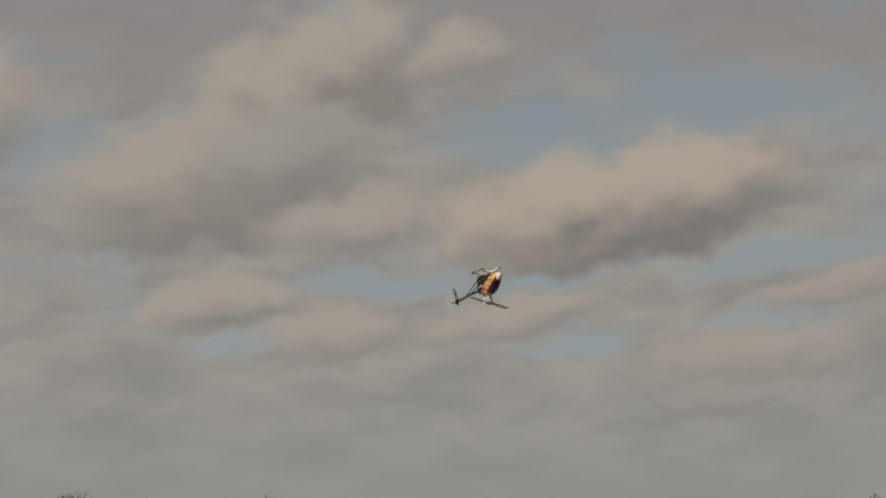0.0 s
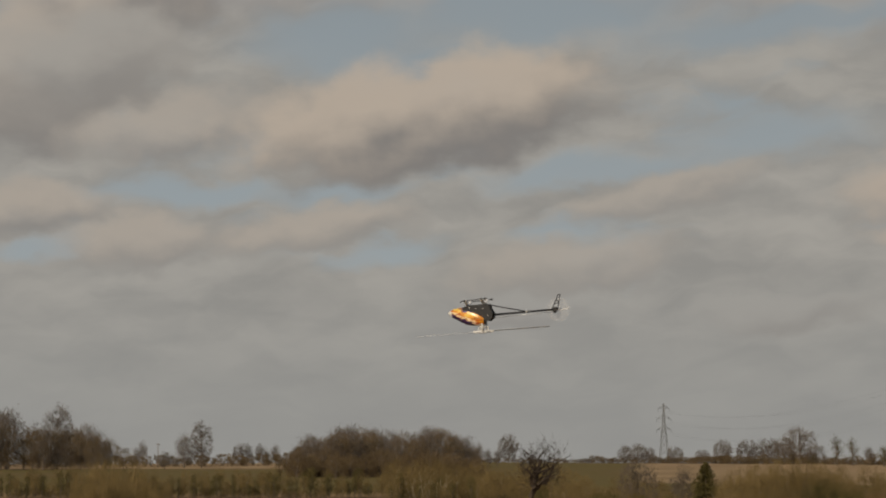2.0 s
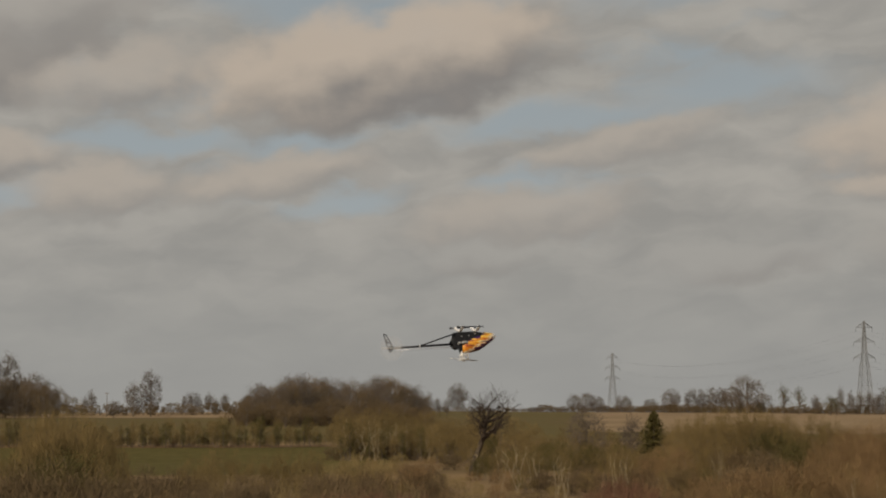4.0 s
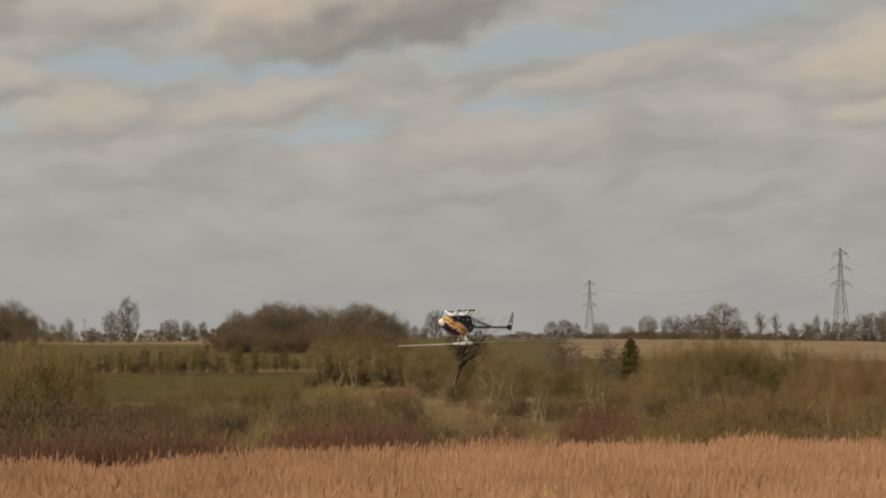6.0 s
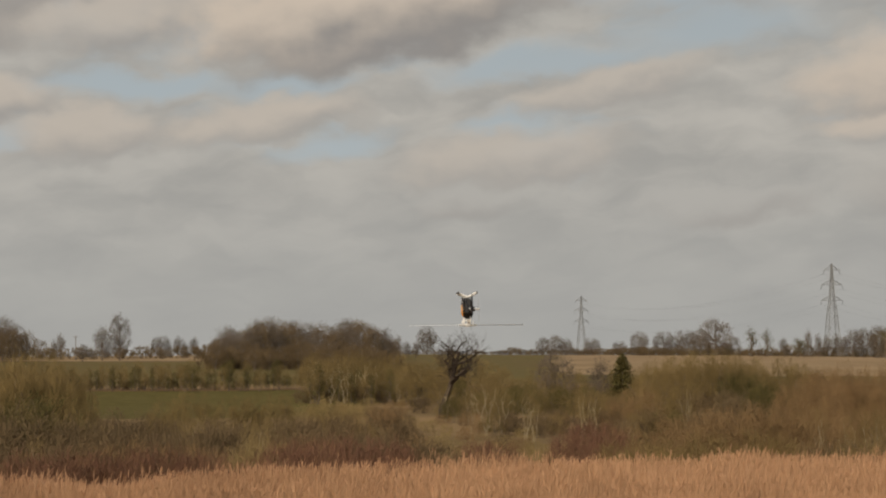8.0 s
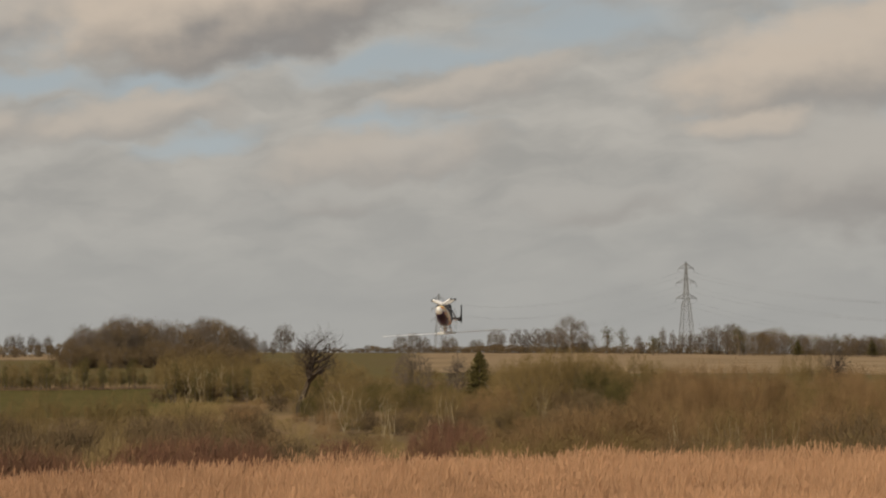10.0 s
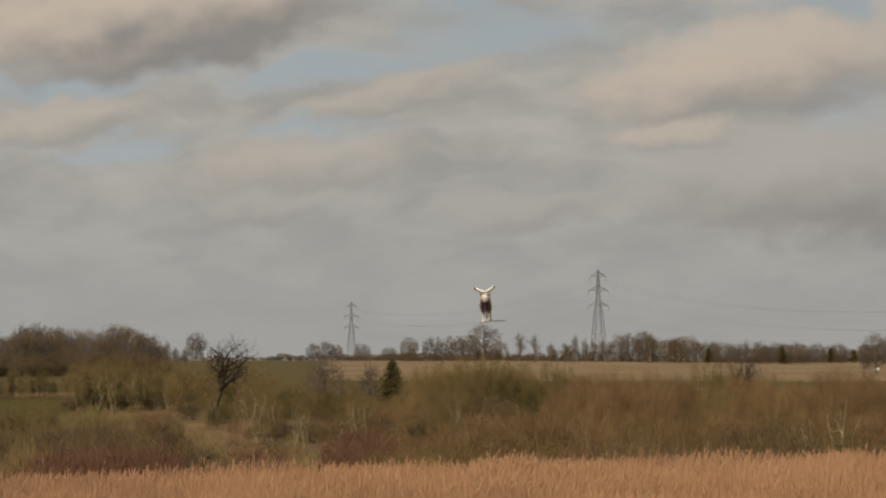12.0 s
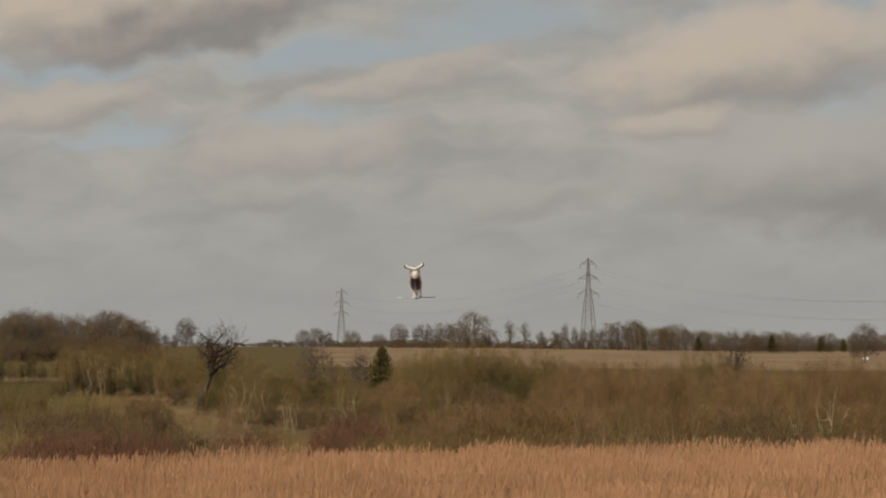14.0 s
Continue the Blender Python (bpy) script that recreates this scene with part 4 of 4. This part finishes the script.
def utility_pole():
    base = on(bearing(137), 700)
    thing = tagged(new("utility_pole"), "slim weathered wooden utility pole on the far field edge", "utility pole")
    thing.matrix_basis = Matrix.Translation(base)
    bm = bmesh.new()
    stick(bm, (0, 0, -0.5), (0, 0, 8.2), 0.16, 0.11, 8)
    pole = part("pole", bm, M_POLE, thing)
    bm = bmesh.new()
    block(bm, (0, -0.12, 7.8), (1.6, 0.1, 0.12), 0.01)
    part("crossbar", bm, M_POLE, thing)
    bm = bmesh.new()
    for x in (-0.65, 0.65, 0):
        stick(bm, (x, -0.12, 7.86), (x, -0.12, 8.1), 0.05, 0.03, 6)
    part("insulator", bm, M_WIRE, thing)


utility_pole()


def field_shelter():
    """A small white hut at the edge of the far field."""
    thing = tagged(new("field_shelter"), "tiny white hut with a grey roof at the far field edge", "hut")
    thing.matrix_basis = Matrix.Translation(on(bearing(1988), 640)) @ pose(0, 0, 0, 0, 0, 15)
    bm = bmesh.new()
    block(bm, (0, 0, 0.35), (1.3, 1.0, 0.9), 0.02)
    part("wall", bm, plain("white_boards", (0.66, 0.65, 0.62), (0.8, 0.79, 0.76), 3.0), thing)
    bm = bmesh.new()
    block(bm, (0, 0, 0.82), (1.45, 1.15, 0.07), 0.01, Matrix.Rotation(radians(5), 3, "X"))
    part("roof", bm, M_STEEL, thing)


field_shelter()


# ---- model helicopter, which flies upside down ----
def canopy_paint():
    n = Nodes("flame_paint")
    at = coords(n)
    xyz = n.node("ShaderNodeSeparateXYZ", Vector=at).outputs
    wave = n.node("ShaderNodeVectorMath", Vector=at)
    wave.operation = "MULTIPLY"
    wave.inputs[1].default_value = (0.55, 0.3, 2.6)
    flame = n.noise(wave.outputs[0], 9.0, 3, 0.5, 1.4)
    lick = n.math("MULTIPLY", n.math("SUBTRACT", flame, 0.5), 0.16)
    # deep purple keel below the nose, yellow and orange flames along the sides, white nose and rim
    edge = n.math("ADD", n.math("MULTIPLY_ADD", xyz[0], 0.5, xyz[2]), lick)
    side = n.mix(n.step(flame, 0.38, 0.5), (0.5, 0.1, 0.012), (0.82, 0.37, 0.03))
    side = n.mix(n.step(flame, 0.52, 0.6), side, (0.88, 0.6, 0.1))
    streak = n.math("ADD", n.math("MULTIPLY_ADD", xyz[0], 0.22, xyz[2]), n.math("MULTIPLY", lick, 0.8))
    side = n.mix(n.math("MULTIPLY", n.step(streak, -0.205, -0.215), n.step(xyz[0], 0.3, 0.2)), side, (0.05, 0.014, 0.09))
    dark = n.mix(n.step(flame, 0.3, 0.7), (0.012, 0.008, 0.035), (0.06, 0.02, 0.11))
    c = n.mix(n.step(edge, -0.072, -0.06), side, dark)
    rim = n.math("MULTIPLY", n.step(edge, -0.098, -0.088), n.step(edge, -0.068, -0.076))
    c = n.mix(n.math("MULTIPLY", rim, 0.8), c, (0.88, 0.78, 0.55))
    # unreadable dark marks in a row on the yellow
    bars = n.math("MULTIPLY", n.step(n.math("SINE", n.math("MULTIPLY", xyz[0], 330.0)), -0.1, 0.2), n.math("MULTIPLY", n.step(xyz[0], 0.012, 0.016), n.step(xyz[0], 0.105, 0.1)))
    bars = n.math("MULTIPLY", bars, n.math("MULTIPLY", n.step(xyz[2], -0.172, -0.169), n.step(xyz[2], -0.148, -0.151)))
    c = n.mix(n.math("MULTIPLY", bars, 0.85), c, (0.04, 0.015, 0.05))
    c = n.mix(n.step(n.math("ADD", xyz[0], n.math("MULTIPLY", flame, 0.06)), 0.392, 0.406), c, (0.82, 0.79, 0.72))
    c = n.mix(n.step(xyz[2], -0.09, -0.078), c, (0.75, 0.7, 0.6))
    return n.bsdf(c, 0.3, coat=0.5)


M_CANOPY = canopy_paint()
M_CARBON = plain("carbon_fibre", (0.008, 0.008, 0.009), (0.02, 0.02, 0.022), 40, 0.5)
M_WHITE = plain("white_plastic", (0.7, 0.69, 0.66), (0.82, 0.81, 0.78), 12, 0.4, coat=0.2)
M_ALLOY = plain("bright_alloy", (0.6, 0.6, 0.6), (0.75, 0.75, 0.74), 30, 0.3, 0.6)
M_DARK = plain("black_rubber", (0.02, 0.02, 0.02), (0.035, 0.035, 0.035), 30, 0.7)


def whirling(name, colour, solid):
    """A spinning blade, smeared by its speed so that the sky shows through."""
    n = Nodes(name)
    clear = n.node("ShaderNodeBsdfTransparent")
    grey = n.node("ShaderNodeBsdfDiffuse", Color=(*colour, 1))
    mixer = n.node("ShaderNodeMixShader", Fac=solid)
    n.tree.links.new(clear.outputs[0], mixer.inputs[1])
    n.tree.links.new(grey.outputs[0], mixer.inputs[2])
    n.tree.links.new(mixer.outputs[0], n.out.inputs[0])
    return n.mat


M_BLADE_DARK = whirling("whirling_dark_blade", (0.05, 0.05, 0.05), 0.22)
M_BLADE_WHITE = whirling("whirling_white_blade", (0.85, 0.84, 0.8), 0.75)

M_TAIL_BLADE = whirling("whirling_tail_blade", (0.8, 0.79, 0.76), 0.35)


def helicopter():
    """The rotor hub is the origin, x the nose, z the top of the machine when it is the right way up."""
    thing = tagged(new("model_helicopter"), "radio-controlled helicopter flying upside down, orange flame canopy, black tail boom", "model helicopter")
    # canopy: x, middle z, half height, half width
    rows = [(0.415, -0.258, 0.006, 0.007), (0.405, -0.257, 0.02, 0.018), (0.38, -0.252, 0.04, 0.033), (0.33, -0.242, 0.062, 0.048), (0.265, -0.224, 0.086, 0.06), (0.195, -0.203, 0.102, 0.067),
            (0.12, -0.182, 0.1, 0.07), (0.04, -0.156, 0.082, 0.067), (-0.035, -0.134, 0.058, 0.06)]
    bm = bmesh.new()
    rings = []
    for x, z, h, w in rows:
        ring = []
        for i in range(20):
            q = 2 * math.pi * i / 20
            c, s = math.cos(q), math.sin(q)
            ring.append(bm.verts.new((x, w * math.copysign(abs(c) ** 0.8, c), z + h * math.copysign(abs(s) ** 0.85, s))))
        rings.append(ring)
    for a, b in zip(rings, rings[1:]):
        for i in range(20):
            bm.faces.new((a[i], a[(i + 1) % 20], b[(i + 1) % 20], b[i])).smooth = True
    bm.faces.new(rings[0])
    bm.faces.new(rings[-1][::-1]).material_index = 1
    bmesh.ops.recalc_face_normals(bm, faces=bm.faces)
    part("canopy", bm, [M_CANOPY, M_CARBON], thing, "glossy canopy with orange flames on purple and a white nose")
    for y in (-1, 1):
        bm = bmesh.new()
        outline = [(0.22, -0.305), (0.20, -0.2), (0.0, -0.14), (-0.085, -0.115), (-0.14, -0.15), (-0.15, -0.205), (-0.125, -0.245), (-0.1, -0.318), (0.12, -0.322)]
        front = [bm.verts.new((x, y * 0.050, z)) for x, z in outline]
        back = [bm.verts.new((x, y * 0.045, z)) for x, z in outline]
        bm.faces.new(front)
        bm.faces.new(back[::-1])
        for i in range(len(outline)):
            j = (i + 1) % len(outline)
            bm.faces.new((front[i], front[j], back[j], back[i]))
        bmesh.ops.recalc_face_normals(bm, faces=bm.faces)
        bmesh.ops.translate(bm, verts=bm.verts, vec=(0, y * 0.006, 0))
        side = part("side_frame", bm, M_CARBON, thing)
        for x, z in ((0.05, -0.275), (-0.04, -0.268), (0.13, -0.295), (-0.09, -0.18)):
            bm = bmesh.new()
            stick(bm, (x, y * 0.055, z), (x, y * 0.061, z), 0.007, sides=8)
            part("servo_disc", bm, M_ALLOY, side)
    bm = bmesh.new()
    block(bm, (0.06, 0, -0.25), (0.22, 0.08, 0.12), 0.012)
    block(bm, (-0.06, 0, -0.2), (0.15, 0.08, 0.13), 0.012)
    part("engine_bay", bm, M_DARK, thing)
    bm = bmesh.new()
    block(bm, (-0.01, 0.068, -0.2), (0.08, 0.03, 0.028), 0.01)
    stick(bm, (-0.05, 0.068, -0.2), (-0.09, 0.072, -0.19), 0.01, sides=8)
    part("exhaust_muffler", bm, M_ALLOY, thing)
    # tail
    bm = bmesh.new()
    stick(bm, (-0.08, 0, -0.185), (-0.9, 0, -0.165), 0.013, 0.011, 12)
    part("tail_boom", bm, M_CARBON, thing)
    for y in (-1, 1):
        bm = bmesh.new()
        stick(bm, (-0.09, y * 0.04, -0.308), (-0.55, y * 0.016, -0.178), 0.006, sides=6)
        part("boom_strut", bm, M_CARBON, thing)
    bm = bmesh.new()
    block(bm, (-0.55, 0, -0.175), (0.018, 0.034, 0.032), 0.004)
    part("strut_clamp", bm, M_ALLOY, thing)
    bm = bmesh.new()
    stick(bm, (-0.12, 0.025, -0.15), (-0.88, 0.02, -0.14), 0.003, sides=5)
    part("tail_pushrod", bm, M_ALLOY, thing)
    bm = bmesh.new()
    block(bm, (-0.905, 0, -0.165), (0.05, 0.045, 0.05), 0.008)
    part("tail_gearbox", bm, M_CARBON, thing)
    bm = bmesh.new()
    fin = [((-0.92, -0.17), (-1.005, -0.325)), ((-1.005, -0.325), (-1.03, -0.33)), ((-1.03, -0.33), (-0.985, -0.16)), ((-0.945, -0.225), (-1.0, -0.235)), ((-0.975, -0.28), (-1.01, -0.24)),
           ((-0.92, -0.16), (-0.955, -0.12)), ((-0.955, -0.12), (-0.985, -0.16))]
    for (x0, z0), (x1, z1) in fin:
        stick(bm, (x0 + 0.05, -0.015, z0), (x1 + 0.05, -0.015, z1), 0.0055, sides=5)
    part("tail_fin", bm, M_CARBON, thing, "open black carbon tail fin")
    tail = part_of("tail_rotor", None, thing)
    tail.matrix_basis = Matrix.Translation((-0.92, 0.04, -0.165))
    bm = bmesh.new()
    stick(bm, (0, -0.03, 0), (0, 0.03, 0), 0.012, sides=10)
    block(bm, (0, 0.02, 0), (0.05, 0.014, 0.02), 0.003)
    part("tail_hub", bm, M_ALLOY, tail)
    for s in (-1, 1):
        bm = bmesh.new()
        block(bm, (s * 0.075, 0.02, 0), (0.085, 0.004, 0.017), 0.0015)
        part("tail_blade", bm, M_TAIL_BLADE, tail)
    bm = bmesh.new()
    bmesh.ops.create_cone(bm, cap_ends=True, segments=40, radius1=0.142, radius2=0.142, depth=0.003, matrix=Matrix.Translation((0, 0.02, 0)) @ Matrix.Rotation(math.pi / 2, 4, "X"))
    part("blade_blur", bm, whirling("whirling_tail_blades", (0.75, 0.74, 0.72), 0.06), tail, "faint pale blur of the spinning tail blades")
    # landing gear
    for x in (0.165, -0.04):
        bm = bmesh.new()
        points = [(y, -0.325 - 0.048 * (abs(y) / 0.1) ** 1.2) for y in (-0.105, -0.08, -0.055, -0.03, 0, 0.03, 0.055, 0.08, 0.105)]
        for (y0, z0), (y1, z1) in zip(points, points[1:]):
            v = stick(bm, (x, y0, z0), (x, y1, z1), 0.0165, sides=8)
        bmesh.ops.scale(bm, vec=(1.2, 1, 1), space=Matrix.Translation((-x, 0, 0)), verts=bm.verts)
        part("skid_strut", bm, M_WHITE, thing, "white bowed landing strut")
    for y in (-1, 1):
        bm = bmesh.new()
        stick(bm, (-0.1, y * 0.105, -0.375), (0.2, y * 0.105, -0.375), 0.005, sides=8)
        stick(bm, (0.2, y * 0.105, -0.375), (0.225, y * 0.105, -0.365), 0.005, sides=8)
        part("skid_pipe", bm, M_CARBON, thing)
        for x in (0.165, -0.04, -0.1):
            bm = bmesh.new()
            stick(bm, (x - 0.012, y * 0.105, -0.375), (x + 0.012, y * 0.105, -0.375), 0.012, sides=8)
            part("skid_clamp", bm, M_DARK, thing)
    # main rotor
    bm = bmesh.new()
    stick(bm, (0, 0, -0.12), (0, 0, 0.01), 0.008, sides=10)
    part("mast", bm, M_ALLOY, thing)
    bm = bmesh.new()
    bmesh.ops.create_cone(bm, cap_ends=True, segments=16, radius1=0.045, radius2=0.04, depth=0.014, matrix=Matrix.Translation((0, 0, -0.055)))
    for q in (0.4, 2.5, 4.6):
        stick(bm, (0.045 * math.cos(q), 0.045 * math.sin(q), -0.1), (0.045 * math.cos(q), 0.045 * math.sin(q), 0.0), 0.009, sides=6)
    part("swashplate", bm, M_WHITE, thing)
    rotor = part_of("main_rotor", None, thing)
    bm = bmesh.new()
    block(bm, (0, 0, 0), (0.07, 0.045, 0.036), 0.005)
    for s in (-1, 1):
        block(bm, (s * 0.075, 0, 0), (0.09, 0.028, 0.024), 0.005)
        stick(bm, (s * 0.05, s * 0.035, -0.06), (s * 0.055, s * 0.035, 0), 0.005, sides=6)
        block(bm, (s * 0.055, s * 0.03, 0), (0.03, 0.05, 0.012), 0.003)
    part("rotor_head", bm, M_WHITE, rotor)
    for s in (-1, 1):
        bm = bmesh.new()
        prof = [(-0.018, 0.0), (-0.008, 0.003), (0.01, 0.003), (0.042, 0.0006), (0.042, -0.0006), (0.01, -0.003), (-0.008, -0.003)]
        ends = []
        for x, k in ((0.10, 0.55), (0.16, 1.0), (0.5, 1.0), (0.77, 1.0), (0.79, 0.75)):
            ends.append([bm.verts.new((x, c * k, z)) for c, z in prof])
        for a, b in zip(ends, ends[1:]):
            for i in range(7):
                j = (i + 1) % 7
                bm.faces.new((a[i], a[j], b[j], b[i]))
        bm.faces.new(ends[0])
        bm.faces.new(ends[-1][::-1])
        bmesh.ops.recalc_face_normals(bm, faces=bm.faces)
        for f in bm.faces:
            f.material_index = 0 if f.normal.z > 0 else 1
        bmesh.ops.transform(bm, matrix=Matrix.Rotation(0 if s > 0 else math.pi, 4, "Z") @ Matrix.Rotation(radians(-5), 4, "X"), verts=bm.verts)
        part("rotor_blade", bm, [M_BLADE_DARK, M_BLADE_WHITE], rotor, "slim rotor blade, one face white, the other dark")
    return thing, rotor


heli, main_rotor = helicopter()

# seconds, right, up (degrees from the first sight line), distance, slope of the rotor disc in degrees, bearing of the blades
FLIGHT = [
    (0, -6.564, 7.059, 23.9, 7, 75),
    (0.5, -4.187, 5.941, 23.7, 6, 20),
    (1, -2.679, 4.98, 24.0, 6, 25),
    (1.5, -1.62, 4.608, 24.2, 6, 8),
    (2, -1.084, 3.766, 24.3, 5, 8),
    (2.5, -0.849, 3.529, 24.3, 4, 70),
    (3, -0.634, 3.264, 24.3, 4, 8),
    (3.5, -0.503, 2.649, 24.2, -1, 75),
    (4, -0.234, 1.59, 24.0, 3, 80),
    (4.6, -0.064, 1.132, 24.0, 1.48, 30),
    (5.2, 0.106, 0.675, 24.0, 1.96, 30),
    (5.8, 0.276, 0.217, 24.0, 2.44, 30),
    (6.5, 0.474, -0.317, 24.0, 3, 5),
    (7, 0.344, 0.15, 24.0, 2, 8),
    (7.5, 0.436, 1.003, 23.9, 0, 30),
    (8, 0.721, 0.968, 24.0, 1, 35),
    (8.5, 1.486, 0.447, 23.8, 2, 80),
    (9, 2.253, 0.244, 23.6, 3, 80),
    (9.6, 3.346, 0.508, 23.5, 3.24, 30),
    (10.2, 4.438, 0.772, 23.4, 3.48, 30),
    (10.8, 5.531, 1.036, 23.3, 3.72, 30),
    (11.5, 6.806, 1.344, 23.25, 4, 10),
    (12, 7.604, 1.211, 23.6, 4, 75),
    (12.5, 7.797, 1.058, 23.9, 9, 80),
    (13, 7.617, 1.165, 24.0, 7, 20),
    (13.5, 6.933, 1.395, 24.2, 7, 6),
    (14, 5.955, 1.509, 24.2, 6, 75),
]
# the way the nose points, every tenth of a second: 0 right, 90 away, 180 left, 270 towards the camera
NOSE_A = [-66, -17, 27, 80, 124, 170, 220, 268, 311, 355, 402, 455, 500, 550, 597, 649, 690, 738, 785, 838, 880, 930, 972, 1022, 1060, 1116, 1159, 1212, 1258, 1310, 1346,
          1397, 1444, 1496, 1538, 1588, 1640, 1686, 1724, 1772, 1824, 1868, 1909]
NOSE_B = [2892, 2938, 2994, 3036, 3086, 3128, 3180, 3226, 3268, 3314, 3371, 3418, 3466, 3506, 3557, 3602, 3648, 3694, 3748, 3790, 3838, 3876, 3930, 3969, 4023, 4068, 4122, 4162, 4203, 4230]
NOSE_C = [5147, 5170, 5202, 5224, 5239, 5262, 5290, 5310, 5340, 5365, 5393, 5411, 5431, 5455, 5486, 5511, 5538, 5560, 5580, 5598, 5625, 5644, 5659, 5664, 5664, 5665, 5667, 5670]


def motions():
    walk(backdrop, [(0.0, pose(0, 0, 0, 0, 0, 1.03)), (7.0, pose(0, 0, 0, 0, 0, 0.07)), (14.0, pose(0, 0, 0, 0, 0, -0.89))])
    turns = {round(0.1 * i, 1): a for i, a in enumerate(NOSE_A)}
    turns.update({round(6.3 + 0.1 * i, 1): a for i, a in enumerate(NOSE_B)})
    turns.update({round(11.3 + 0.1 * i, 1): a for i, a in enumerate(NOSE_C)})
    known = sorted(turns)
    ts = [r[0] for r in FLIGHT]
    vals = np.array([r[1:] for r in FLIGHT])
    slopes = np.gradient(vals, np.array(ts), axis=0)
    rows, blades = [], []
    for i in range(141):
        t = round(0.1 * i, 1)
        k = max(0, min(len(ts) - 2, int(np.searchsorted(ts, t, side="right")) - 1))
        h = ts[k + 1] - ts[k]
        f = (t - ts[k]) / h
        v = ((2 * f ** 3 - 3 * f ** 2 + 1) * vals[k] + (f ** 3 - 2 * f ** 2 + f) * h * slopes[k] + (3 * f ** 2 - 2 * f ** 3) * vals[k + 1] + (f ** 3 - f ** 2) * h * slopes[k + 1])
        right, up, dist, slope, swing = v
        nose = float(np.interp(t, known, [turns[q] for q in known]))
        a, e = radians(right), radians(up)
        place = Vector((math.cos(e) * math.sin(a), math.cos(e) * math.cos(a), math.sin(e))) * dist + Vector((0, 0, EYE))
        tilt = pose(0, 0, 0, 0, 0, -right) @ pose(0, 0, 0, 0, -slope, 0)
        body = Matrix.Translation(place) @ tilt @ pose(0, 0, 0, 0, 0, nose) @ pose(0, 0, 0, 180, 0, 0)
        rows.append((t, body))
        blades.append((t, pose(0, 0, 0, 0, 0, nose - swing)))
    walk(heli, rows)
    walk(main_rotor, blades)


motions()
